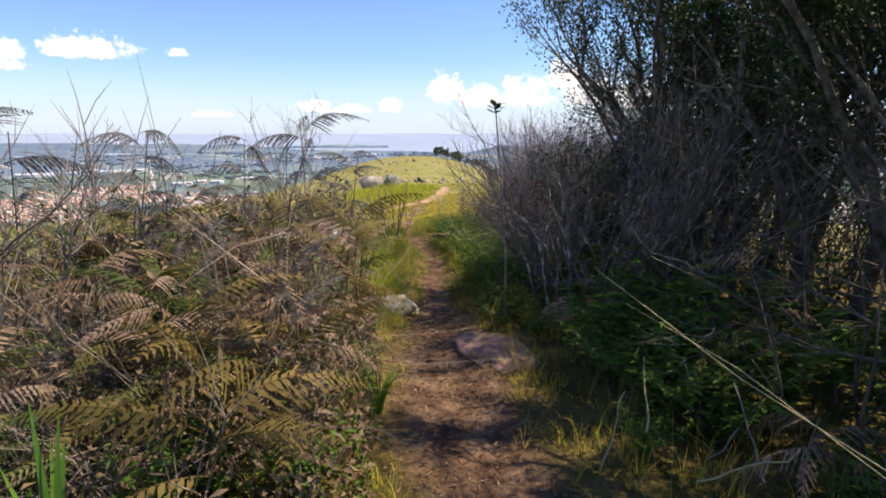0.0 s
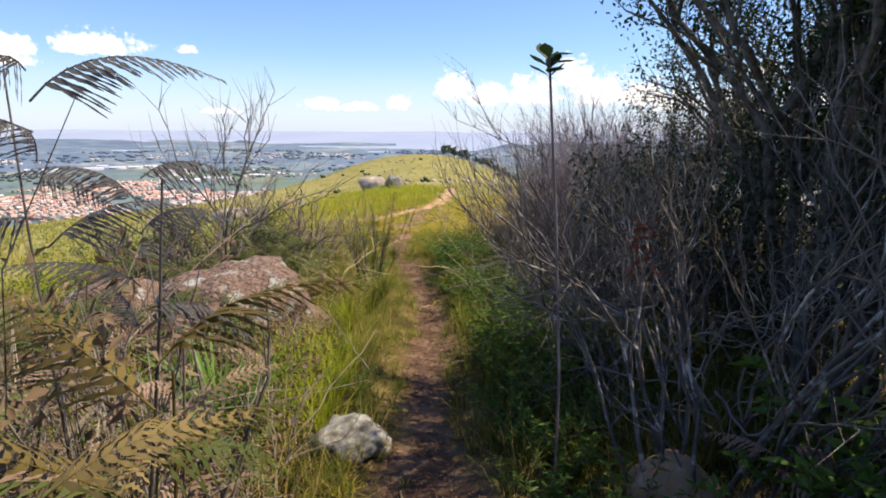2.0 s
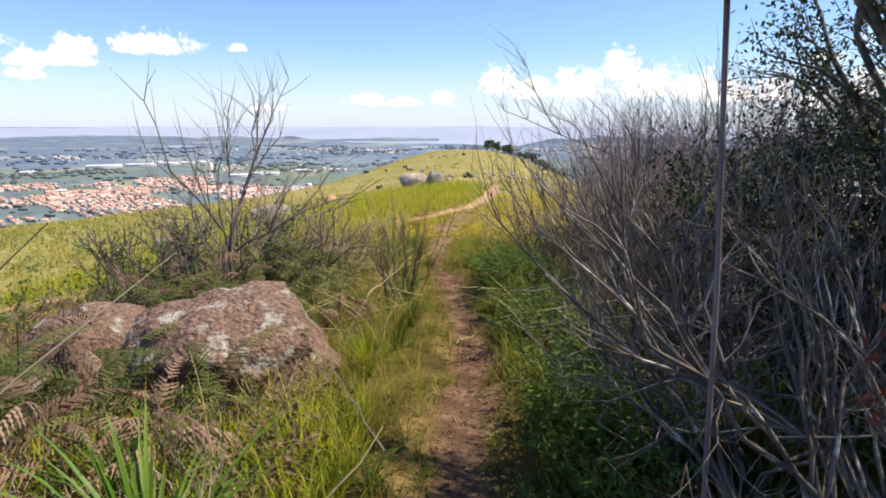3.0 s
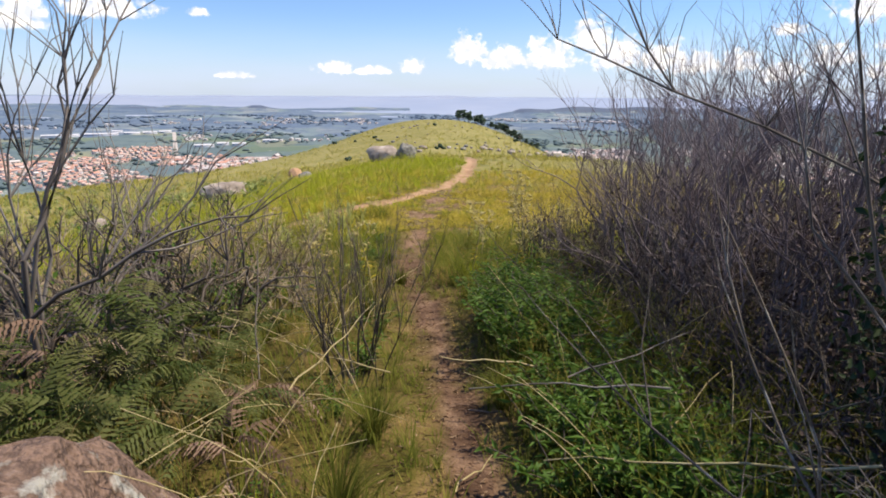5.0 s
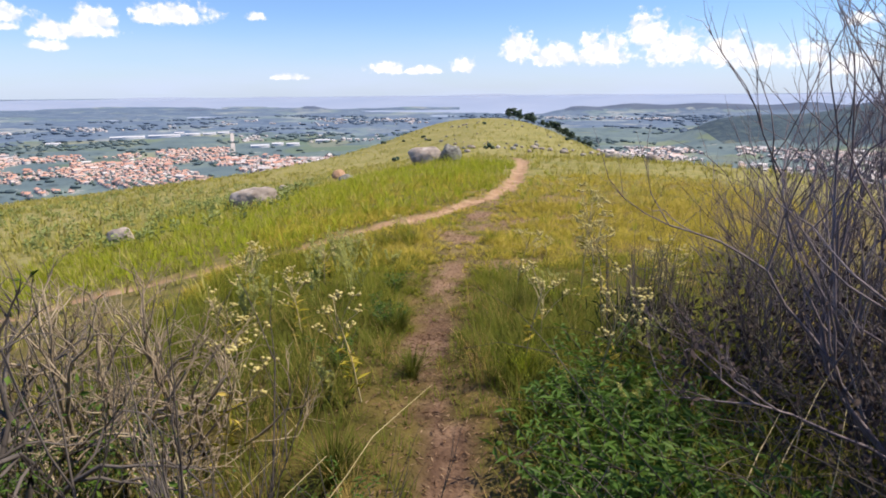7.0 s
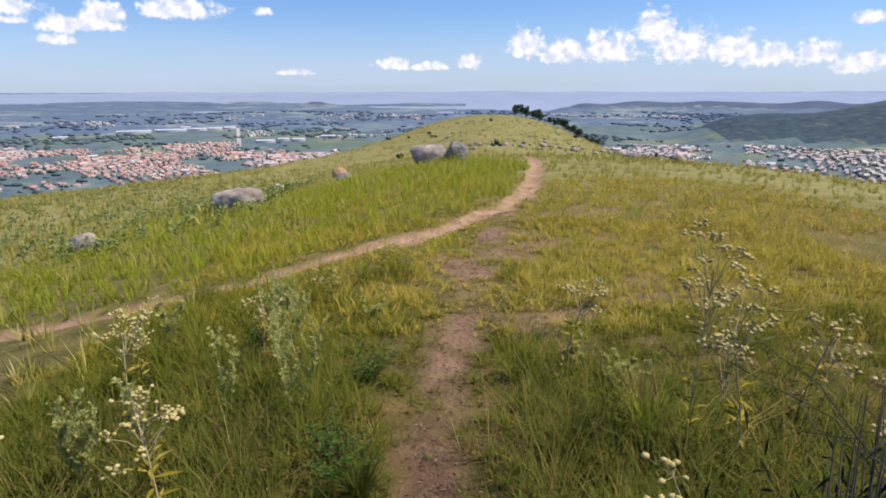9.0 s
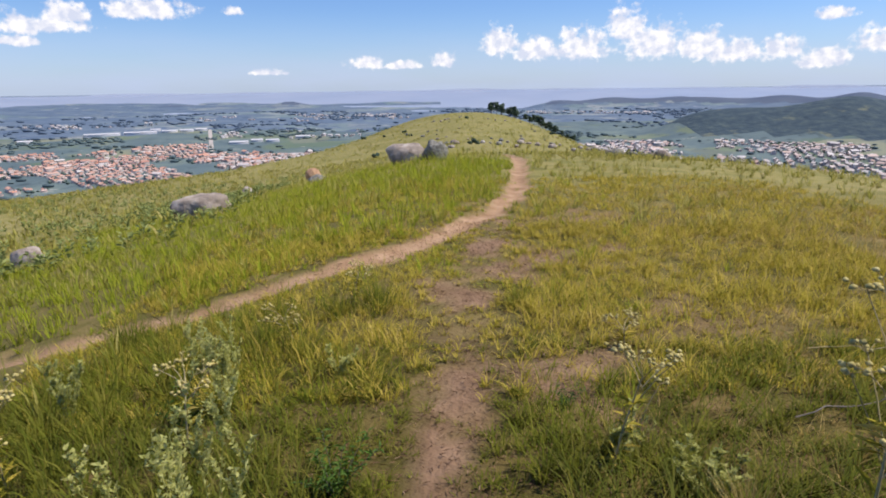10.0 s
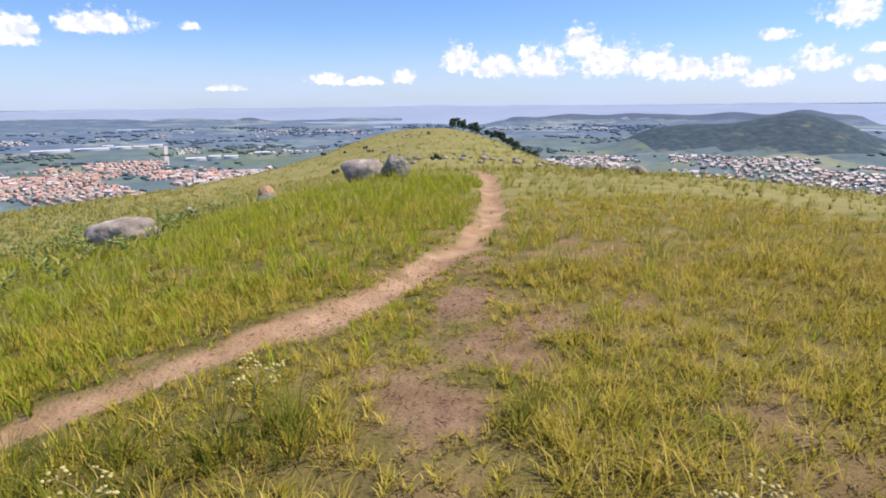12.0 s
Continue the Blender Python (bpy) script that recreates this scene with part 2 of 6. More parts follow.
M_BOULDER = material("weathered_boulder", [(0.075, 0.048, 0.036), (0.16, 0.105, 0.078), (0.24, 0.16, 0.122), (0.11, 0.074, 0.058), (0.19, 0.128, 0.098), (0.29, 0.21, 0.17)], 16.0, 0.95, 0.07, 24, detail=12, patch=((0.36, 0.355, 0.32), 3.2, 0.56, 0.62))
M_FIELDROCK = material("field_rock", [(0.14, 0.115, 0.095), (0.30, 0.25, 0.21), (0.42, 0.36, 0.31), (0.56, 0.52, 0.47)], 1.6, 0.95, 0.05, 7, detail=9, patch=((0.16, 0.125, 0.105), 2.2, 0.52, 0.7))
M_PINE = material("pine_foliage", [(0.02, 0.035, 0.025), (0.035, 0.06, 0.035), (0.06, 0.085, 0.045)], 0.3, 0.8, island=0.6)
# blue of the farthest woods is distance haze in the base colour
M_WOOD_HAZED = material("hazed_distant_woodland", [(0.092, 0.135, 0.195), (0.11, 0.155, 0.212), (0.135, 0.182, 0.228)], 0.01, 0.95, island=0.5)
# white of the warehouses greyed down, distance haze in the base colour
M_WHITE = material("hazed_far_white", [(0.52, 0.53, 0.56), (0.62, 0.62, 0.64)], 0.02, 0.7, island=0.5)


# ---- meshes ----
class Shape:
    """Vertices and faces gathered piece by piece into one mesh."""

    def __init__(self):
        self.v, self.f, self.n = [], [], 0

    def add(self, verts, tris):
        verts, tris = np.asarray(verts, float).reshape(-1, 3), np.asarray(tris, int).reshape(-1, 3)
        self.v.append(verts), self.f.append(tris + self.n)
        self.n += len(verts)

    def mesh(self, name, mat, smooth=False, upward=0.0):
        v, f = np.concatenate(self.v), np.concatenate(self.f)
        me = bpy.data.meshes.new(name)
        me.vertices.add(len(v)), me.loops.add(f.size), me.polygons.add(len(f))
        me.vertices.foreach_set("co", v.ravel())
        me.loops.foreach_set("vertex_index", f.ravel())
        me.polygons.foreach_set("loop_start", np.arange(len(f)) * 3)
        if smooth:
            me.polygons.foreach_set("use_smooth", np.ones(len(f), bool))
        me.update(calc_edges=True)
        me.materials.append(mat)
        if upward:
            me.polygons.foreach_set("use_smooth", np.ones(len(f), bool))
            nrm = np.empty(len(v) * 3)
            me.vertices.foreach_get("normal", nrm)
            nrm = nrm.reshape(-1, 3)
            nrm = unit(nrm * np.where(nrm[:, 2:3] < 0, -1, 1) * (1 - upward) + np.array([0, 0, upward]))
            me.normals_split_custom_set_from_vertices(nrm.tolist())
        return me


def part(name, shape, mat, parent=None, label="", smooth=False, m=None):
    me = shape if isinstance(shape, bpy.types.Mesh) else shape.mesh(name, mat, smooth)
    ob = new(name, me)
    ob.parent = parent
    if m is not None:
        ob.matrix_basis = m
    return tagged(ob, label)


def thing(name, m, label, category, group="", kind=""):
    ob = new(name)
    ob.empty_display_size = 0.1
    ob.matrix_basis = m
    return tagged(ob, label, category, group, kind)


def unit(a):
    return a / np.maximum(np.linalg.norm(a, axis=-1, keepdims=True), 1e-9)


def tube(s, pts, radii, sides=4):
    pts, radii = np.asarray(pts, float), np.asarray(radii, float)
    k = len(pts)
    tan = unit(np.gradient(pts, axis=0))
    ref = np.where(np.abs(tan[:, 2:3]) > 0.9, [[1.0, 0, 0]], [[0, 0, 1.0]])
    a = unit(np.cross(tan, ref))
    b = np.cross(tan, a)
    ang = np.arange(sides) * 2 * np.pi / sides
    ring = pts[:, None] + radii[:, None, None] * (np.cos(ang)[None, :, None] * a[:, None] + np.sin(ang)[None, :, None] * b[:, None])
    i, j = np.meshgrid(np.arange(k - 1), np.arange(sides), indexing="ij")
    p, q = i * sides + j, i * sides + (j + 1) % sides
    tris = np.concatenate([np.stack([p, q, q + sides], -1).reshape(-1, 3), np.stack([p, q + sides, p + sides], -1).reshape(-1, 3)])
    s.add(ring.reshape(-1, 3), tris)


def leaves(s, pos, way, length, width, rng, fold=0.25):
    """Pointed leaves of four corners, folded along the midrib."""
    pos, way = np.asarray(pos, float), unit(np.asarray(way, float))
    n = len(pos)
    length, width = np.broadcast_to(length, n)[:, None], np.broadcast_to(width, n)[:, None]
    side = unit(np.cross(way, unit(rng.normal(size=(n, 3)) * 0.6 + [0, 0, 1])))
    up = np.cross(side, way)
    mid = pos + way * length * 0.45
    tip = pos + way * length - up * length * 0.12
    v = np.stack([pos, mid + side * width / 2 + up * width * fold, tip, mid - side * width / 2 + up * width * fold], 1)
    o = np.arange(n)[:, None] * 4
    s.add(v.reshape(-1, 3), np.concatenate([o + [0, 1, 2], o + [0, 2, 3]]))


def blades(s, pos, height, width, lean, rng, bend=0.5, bearing=None):
    """Grass blades of three faces: each rises, narrows and bows over."""
    pos = np.asarray(pos, float)
    n = len(pos)
    height, width, lean = (np.broadcast_to(a, n)[:, None] for a in (height, width, lean))
    th = rng.uniform(0, 2 * np.pi, n) if bearing is None else bearing
    way = np.stack([np.cos(th), np.sin(th), np.zeros(n)], 1)
    side = np.stack([-np.sin(th + rng.normal(0, 0.6, n)), np.cos(th), np.zeros(n)], 1)
    up = np.array([0, 0, 1.0])
    turned = np.cross(side, way * lean + up) @ np.array([0, -1.0, 0.3]) < 0
    side = np.where(turned[:, None], -side, side)
    mid = pos + up * height * 0.55 + way * height * lean * 0.35
    tip = pos + up * height * (1 - 0.3 * bend * lean) + way * height * lean
    v = np.stack([pos - side * width / 2, pos + side * width / 2, mid + side * width * 0.4, mid - side * width * 0.4, tip], 1)
    o = np.arange(n)[:, None] * 5
    s.add(v.reshape(-1, 3), np.concatenate([o + [0, 1, 2], o + [0, 2, 3], o + [3, 2, 4]]))


def grow(s, rng, start, way, length, radius, depth, kids=3, spread=0.7, wander=0.15, up=0.1, tips=None, sides=4, shrink=0.66):
    """A branch that wanders and forks; its ends are kept in tips."""
    k = 5 if depth > 1 else 4 if depth else 3
    pts, d = [np.array(start, float)], unit(np.array(way, float))
    for _ in range(k - 1):
        d = unit(d + rng.normal(0, wander, 3) + [0, 0, up * 0.25])
        pts.append(pts[-1] + d * length / (k - 1))
    tube(s, pts, np.linspace(radius, radius * (0.62 if depth else 0.3), k), sides if depth > 1 else 3)
    if tips is not None and depth <= 1:
        tips.extend((p, d) for p in pts[1:])
    if depth:
        for c in range(kids):
            t = rng.uniform(0.35, 1.0) if c else 1.0
            at = pts[min(k - 1, max(1, int(round(t * (k - 1)))))]
            off = unit(rng.normal(size=3))
            grow(s, rng, at, unit(d + off * spread + [0, 0, up]), length * shrink * rng.uniform(0.75, 1.15), radius * 0.58, depth - 1, kids, spread, wander, up, tips, sides, shrink)


# ---- ground ----
GY = [-40, -12, -2, 1, 4, 7, 10, 13, 16, 20, 26, 34, 38, 44, 60, 100, 150, 230, 300, 400, 600, 900]
GZ = [1.2, 0.35, 0.05, -0.03, -0.09, -0.21, -0.42, -0.69, -0.94, -1.08, -1.38, -1.82, -2.2, -2.8, -4.6, -7.3, -8.5, -9.3, -14, -35, -90, -160]
FOOTPATH = [(0.3, -4), (0.4, 0), (0.43, 2.4), (0.37, 4.2), (0.42, 5.6), (0.53, 6.8), (0.63, 8.2), (0.57, 9.6), (0.46, 10.7), (0.35, 11.5),
            (0.27, 12.6), (0.3, 13.4), (0.36, 14.5), (0.48, 16.2), (0.74, 18.2), (1.0, 19.8), (1.25, 21.5)]
TRAIL = [(-14, 17.8), (-8, 17.3), (-5.2, 17.3), (-3.7, 17.3), (-2.3, 17.5), (-1.4, 18.05), (-0.86, 18.42), (-0.41, 18.78), (-0.06, 19.2), (0.25, 19.7),
         (0.7, 20.7), (1.27, 22.1), (1.76, 23.5), (2.17, 25.6), (2.64, 29.3), (3.06, 32.4), (3.4, 36), (3.6, 48)]


def to_line(x, y, line):
    """Distance from points to a broken line."""
    best = np.full(np.shape(x), 1e9)
    for (ax, ay), (bx, by) in zip(line, line[1:]):
        dx, dy = bx - ax, by - ay
        t = np.clip(((x - ax) * dx + (y - ay) * dy) / (dx * dx + dy * dy), 0, 1)
        best = np.minimum(best, np.hypot(x - ax - t * dx, y - ay - t * dy))
    return best


def waves(x, y, scale, seed=0.0):
    """Cheap smooth unevenness between -1 and 1."""
    return (np.sin(x / scale + 1.3 * np.sin(y / scale * 0.7 + seed)) + np.sin(y / scale * 1.13 + 1.7 * np.sin(x / scale * 0.6 + 2 * seed))
            + 0.6 * np.sin((x + y) / scale * 2.1 + seed)) / 2.6


def smooth(a, lo, hi):
    t = np.clip((a - lo) / (hi - lo), 0, 1)
    return t * t * (3 - 2 * t)


def ridge(x, y):
    g = np.interp(y, GY, GZ)
    u = x - np.interp(y, [0, 30, 230], [0.4, 0.5, 9.0])
    left, right = np.maximum(-u - 1.0, 0), np.maximum(u - 2.5, 0)
    far = np.clip((y - 100.3) / 123, 0, 1)
    fall_near = 4.47 * (1 - np.exp(-(left / 14) ** 1.3)) + 0.111 * np.maximum(left - 35.5, 0) + 0.77 * np.maximum(left - 90, 0)
    fall_far = 0.0071 * left ** 2
    k = np.interp(y, [0, 25, 60, 120, 230], [0.0042, 0.0042, 0.004, 0.0072, 0.0096])
    edge = np.interp(y, [10, 30, 45, 90, 200], [15, 13, 9, 20, 30])
    fall_right = k * right ** 2 + 0.3 * np.maximum(right - edge, 0)
    return g - (1 - far) * fall_near - far * fall_far - fall_right


def plain_height(r):
    return np.interp(r, [0, 1100, 1700, 2600, 3600, 4300, 4960], [-152, -150, -136, -125, -112, -80, -48])


# azimuth and distance of low hills on the plain, their half widths across and along the view, their height
HILLS = [(22.8, 1720, 75, 150, 40), (26.2, 1760, 95, 170, 46), (30.5, 1800, 120, 200, 48), (34.6, 1900, 120, 230, 72), (38.2, 1850, 100, 230, 34), (29, 2250, 180, 200, 14), (35.2, 3350, 130, 200, 52), (38.5, 3400, 80, 150, 26),
         (30, 3350, 160, 200, 40), (25, 3300, 160, 180, 30), (21, 3300, 150, 150, 34), (16, 3250, 170, 150, 36), (11, 3150, 120, 130, 26), (-14.5, 3500, 90, 90, 26), (-5, 3560, 200, 60, 14), (-25, 3600, 300, 120, 14),
         (-38, 3300, 300, 200, 10), (-20, 2700, 300, 200, 8)]
SHORE_AZ = [-90, -45, -30, -20, -15, -9, 0, 6, 12, 20, 30, 39, 41, 60, 90]
SHORE_R = [4400, 4100, 4100, 3950, 3750, 3350, 3150, 3000, 3250, 3480, 3620, 3500, 3000, 2700, 2500]


def lowland(x, y):
    r, az = np.hypot(x, y), np.degrees(np.arctan2(x, y))
    z = plain_height(r) + waves(x, y, 190) * 3 + waves(x, y, 60, 1.0) * 1.6
    for a, rr, across, along, h in HILLS:
        d = np.radians(az - a) * rr
        z = z + h * np.exp(-(d / across) ** 2 - ((r - rr) / along) ** 2)
    shore = np.interp(az, SHORE_AZ, SHORE_R) + waves(x, y, 120, 3.0) * 60
    spit = (az > -14) & (az < -0.2) & (r > 3480 + 30 * waves(x, y, 90)) & (r < 3660)
    z = np.where((r > shore) & ~spit & (np.abs(az) < 100), plain_height(r) - 9, z)
    return z


def ground_height(x, y):
    x, y = np.asarray(x, float), np.asarray(y, float)
    a = ridge(x, y)
    b = np.full(a.shape, -200.0)
    far = a < -60
    if far.any():
        b[far] = lowland(x[far], y[far])
    z = np.where(a > b + 12, a, np.where(b > a + 12, b, np.maximum(a, b) + (12 - np.abs(a - b)) ** 2 / 48))
    close = np.exp(-(np.hypot(x, y - 12) / 60) ** 2)
    z = z + close * (0.035 * waves(x, y, 0.9) + 0.02 * waves(x, y, 0.33, 2.0) + 0.008 * waves(x, y, 0.12, 1.0))
    z = z - 0.055 * (1 - smooth(to_line(x, y, FOOTPATH), 0.08, 0.34)) * (1 - smooth(y, 12, 16))
    return z - 0.07 * (1 - smooth(to_line(x, y, TRAIL), 0.12, 0.30))


def gz(x, y):
    return float(ground_height(np.array([x]), np.array([y]))[0])


def spaced(lo, hi, step, reach, factor):
    """Grid lines: even between lo and hi, then ever wider out to both ends of reach."""
    mid = list(np.arange(lo, hi + step / 2, step))
    for sign, end in ((1, reach[1]), (-1, reach[0])):
        d, at = step, mid[-1] if sign > 0 else mid[0]
        out = []
        while sign * (end - at) > 0:
            d = min(d * factor, 48)
            at += sign * d
            out.append(at)
        mid = mid + out if sign > 0 else out[::-1] + mid
    return np.array(mid)


def soil_amount(x, y):
    """How bare the ground is: 1 on trodden earth, 0 under grass."""
    d1, d2 = to_line(x, y, FOOTPATH), to_line(x, y, TRAIL)
    rag = 0.09 * waves(x, y, 0.35, 4.0) + 0.05 * waves(x, y, 0.12, 2.0)
    half = np.interp(y, [0, 4, 5.5, 7, 12, 14, 20], [0.42, 0.34, 0.18, 0.14, 0.13, 0.17, 0.22])
    foot = 1 - smooth(d1 + rag, half * 0.75, half * 1.35)
    patchy = smooth(waves(x, y, 0.36, 5.0) + 0.6 * waves(x, y, 0.15, 1.0), -0.1, 0.5)
    foot = foot * np.where(y < 12.6, 1, 1 - smooth(y, 12.6, 14.5) * (1 - patchy) * 0.9) * (1 - smooth(y, 20.5, 22))
    bare = 0.85 * smooth(waves(x, y, 0.45, 7.0) + 0.7 * waves(x, y, 0.17, 3.0) + 0.25 * np.clip(x, -1, 2), 0.4, 1.05) * (1 - smooth(d1, 0.6, 3.5)) * smooth(y, 12.5, 15) * (1 - smooth(y, 21, 26))
    worn = 1 - smooth(d2 + rag * 1.1, 0.17, 0.34)
    return np.clip(np.maximum(np.maximum(foot, worn), bare), 0, 1)


def ground_material():
    m = bpy.data.materials.new("hillside_ground")
    m.use_nodes = True
    nt = m.node_tree
    N, L = nt.nodes.new, nt.links.new
    b = nt.nodes["Principled BSDF"]
    geo = N("ShaderNodeNewGeometry")

    def noisy(scale, stops, detail=8):
        t, r = N("ShaderNodeTexNoise"), N("ShaderNodeValToRGB")
        t.inputs["Scale"].default_value, t.inputs["Detail"].default_value = scale, detail
        L(geo.outputs["Position"], t.inputs["Vector"]), L(t.outputs["Fac"], r.inputs["Fac"])
        els = r.color_ramp.elements
        while len(els) < len(stops):
            els.new(0.5)
        for k, c in enumerate(stops):
            els[k].position, els[k].color = 0.3 + 0.4 * k / (len(stops) - 1), (*c, 1)
        return r.outputs["Color"], t.outputs["Fac"]

    def blend(fac, a, c):
        x = N("ShaderNodeMix")
        x.data_type = "RGBA"
        if isinstance(fac, float):
            x.inputs["Factor"].default_value = fac
        else:
            L(fac, x.inputs["Factor"])
        L(a, x.inputs["A"]), L(c, x.inputs["B"])
        return x.outputs["Result"]

    # ground under near grass is darkened: shade between blades put into its colour
    turf, _ = noisy(2.3, [(0.045, 0.04, 0.009), (0.08, 0.066, 0.016), (0.135, 0.10, 0.032), (0.23, 0.155, 0.07)])
    wide, _ = noisy(0.12, [(0.18, 0.18, 0.055), (0.27, 0.25, 0.09), (0.37, 0.325, 0.15)])
    sward, _ = noisy(1.4, [(0.10, 0.11, 0.02), (0.20, 0.19, 0.045), (0.31, 0.265, 0.09), (0.40, 0.32, 0.14)])
    att3 = N("ShaderNodeAttribute")
    att3.attribute_name = "meadow"
    turf = blend(att3.outputs["Fac"], turf, blend(0.5, wide, sward))
    earth, _ = noisy(5.0, [(0.055, 0.031, 0.02), (0.12, 0.071, 0.045), (0.235, 0.15, 0.098)])
    pale, _ = noisy(3.0, [(0.28, 0.17, 0.095), (0.37, 0.235, 0.14), (0.46, 0.31, 0.195)])
    att, att2 = N("ShaderNodeAttribute"), N("ShaderNodeAttribute")
    att.attribute_name, att2.attribute_name = "soil", "trail"
    colour = blend(att.outputs["Fac"], turf, blend(att2.outputs["Fac"], earth, pale))
    L(colour, b.inputs["Base Color"])
    b.inputs["Roughness"].default_value = 0.95
    b.inputs["Specular IOR Level"].default_value = 0.15
    bump, grit = N("ShaderNodeBump"), N("ShaderNodeTexNoise")
    grit.inputs["Scale"].default_value, grit.inputs["Detail"].default_value = 30, 10
    L(geo.outputs["Position"], grit.inputs["Vector"]), L(grit.outputs["Fac"], bump.inputs["Height"])
    bump.inputs["Strength"].default_value, bump.inputs["Distance"].default_value = 0.8, 0.03
    L(bump.outputs[0], b.inputs["Normal"])
    return m


def lowland_material(name, woods, fields, specks):
    """Plain seen from far above: woods and scrub at two scales, a patchwork of fields, and pale clearings and yards;
    colours hold the distance haze.
    """
    m = material(name, woods, 0.011, 0.95, detail=14)
    nt = m.node_tree
    N, L = nt.nodes.new, nt.links.new
    geo, vor, ramp = N("ShaderNodeNewGeometry"), N("ShaderNodeTexVoronoi"), N("ShaderNodeValToRGB")
    vor.inputs["Scale"].default_value = 0.009
    L(geo.outputs["Position"], vor.inputs["Vector"])
    sep = N("ShaderNodeSeparateColor")
    L(vor.outputs["Color"], sep.inputs[0]), L(sep.outputs[0], ramp.inputs["Fac"])
    els = ramp.color_ramp.elements
    while len(els) < len(fields):
        els.new(0.5)
    for k, c in enumerate(fields):
        els[k].position, els[k].color = k / (len(fields) - 1), (*c, 1)
    b = nt.nodes["Principled BSDF"]
    colour = b.inputs["Base Color"].links[0].from_socket

    def over(scale, detail, lo, hi, amount, new_colour):
        patch, gate, share, mix = N("ShaderNodeTexNoise"), N("ShaderNodeMapRange"), N("ShaderNodeMath"), N("ShaderNodeMix")
        patch.inputs["Scale"].default_value, patch.inputs["Detail"].default_value, patch.inputs["Roughness"].default_value = scale, detail, 0.6
        gate.inputs["From Min"].default_value, gate.inputs["From Max"].default_value = lo, hi
        share.operation, share.inputs[1].default_value = "MULTIPLY", amount
        L(geo.outputs["Position"], patch.inputs["Vector"]), L(patch.outputs["Fac"], gate.inputs["Value"]), L(gate.outputs[0], share.inputs[0])
        mix.data_type = "RGBA"
        L(share.outputs[0], mix.inputs["Factor"]), L(colour, mix.inputs["A"])
        if isinstance(new_colour, tuple):
            mix.inputs["B"].default_value = (*new_colour, 1)
        else:
            L(new_colour, mix.inputs["B"])
        return mix.outputs["Result"]

    colour = over(0.0042, 5, 0.52, 0.57, 0.85, ramp.outputs["Color"])
    colour = over(0.03, 6, 0.58, 0.66, 0.75, tuple(0.6 * c for c in woods[0]))
    colour = over(0.022, 8, 0.66, 0.70, 0.7, specks)
    L(colour, b.inputs["Base Color"])
    return m


def build_ground():
    xs, ys = spaced(-4.5, 5, 0.14, (-4950, 4950), 1.1), spaced(-1, 23, 0.14, (-900, 4950), 1.08)
    X, Y = np.meshgrid(xs, ys)
    Z = ground_height(X.ravel(), Y.ravel())
    nx, ny = len(xs), len(ys)
    i, j = np.meshgrid(np.arange(ny - 1), np.arange(nx - 1), indexing="ij")
    p = (i * nx + j).ravel()
    quads = np.stack([p, p + 1, p + 1 + nx, p + nx], 1)
    me = bpy.data.meshes.new("ground")
    me.vertices.add(nx * ny), me.loops.add(quads.size), me.polygons.add(len(quads))
    me.vertices.foreach_set("co", np.stack([X.ravel(), Y.ravel(), Z], 1).ravel())
    me.loops.foreach_set("vertex_index", quads.ravel())
    me.polygons.foreach_set("loop_start", np.arange(len(quads)) * 4)
    me.polygons.foreach_set("use_smooth", np.ones(len(quads), bool))
    for mm in (ground_material(),
               # base colours of plain and hills hold distance haze, bluer farther off
               lowland_material("hazed_valley_land", [(0.08, 0.12, 0.138), (0.112, 0.158, 0.168), (0.16, 0.21, 0.19)], [(0.10, 0.15, 0.10), (0.17, 0.21, 0.13), (0.25, 0.255, 0.17), (0.09, 0.125, 0.11)], (0.42, 0.40, 0.37)),
               lowland_material("hazed_far_land", [(0.08, 0.122, 0.19), (0.11, 0.156, 0.222), (0.15, 0.20, 0.248)], [(0.13, 0.19, 0.21), (0.19, 0.245, 0.245), (0.28, 0.305, 0.30), (0.105, 0.15, 0.195)], (0.46, 0.46, 0.47)),
               material("hazed_hill_woodland", [(0.028, 0.05, 0.072), (0.04, 0.066, 0.088), (0.055, 0.084, 0.10), (0.075, 0.105, 0.108)], 0.05, 0.95, 3.0, 0.08, detail=12, patch=((0.15, 0.165, 0.12), 0.0075, 0.57, 0.63)),
               material("hazed_far_hill_woodland", [(0.07, 0.095, 0.15), (0.088, 0.115, 0.168), (0.105, 0.132, 0.18)], 0.008, 0.95, detail=8)):
        me.materials.append(mm)
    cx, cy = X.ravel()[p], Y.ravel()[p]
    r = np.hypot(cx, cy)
    # farther faces get the material with more haze in its colour
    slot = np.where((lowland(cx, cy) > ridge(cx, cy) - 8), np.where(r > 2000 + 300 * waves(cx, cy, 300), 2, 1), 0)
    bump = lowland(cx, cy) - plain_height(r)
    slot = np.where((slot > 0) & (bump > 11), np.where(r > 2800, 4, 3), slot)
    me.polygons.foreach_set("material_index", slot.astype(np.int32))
    for name, values in (("soil", soil_amount(X.ravel(), Y.ravel())), ("meadow", 0.3 * smooth(np.hypot(X.ravel() - 0.5, Y.ravel() - 8), 5.5, 10) + 0.6 * smooth(np.hypot(X.ravel() - 0.5, Y.ravel() - 10), 9, 22)), ("trail", np.maximum(1 - smooth(to_line(X.ravel(), Y.ravel(), TRAIL), 0.3, 0.7), 0.45 * smooth(Y.ravel(), 12.5, 15)))):
        me.attributes.new(name, "FLOAT", "POINT").data.foreach_set("value", values.astype(np.float32))
    me.update(calc_edges=True)
    ob = new("ground", me)
    return tagged(ob, "grassy ridge with a trodden earth path falling to a wide plain", "ground", kind="structure")


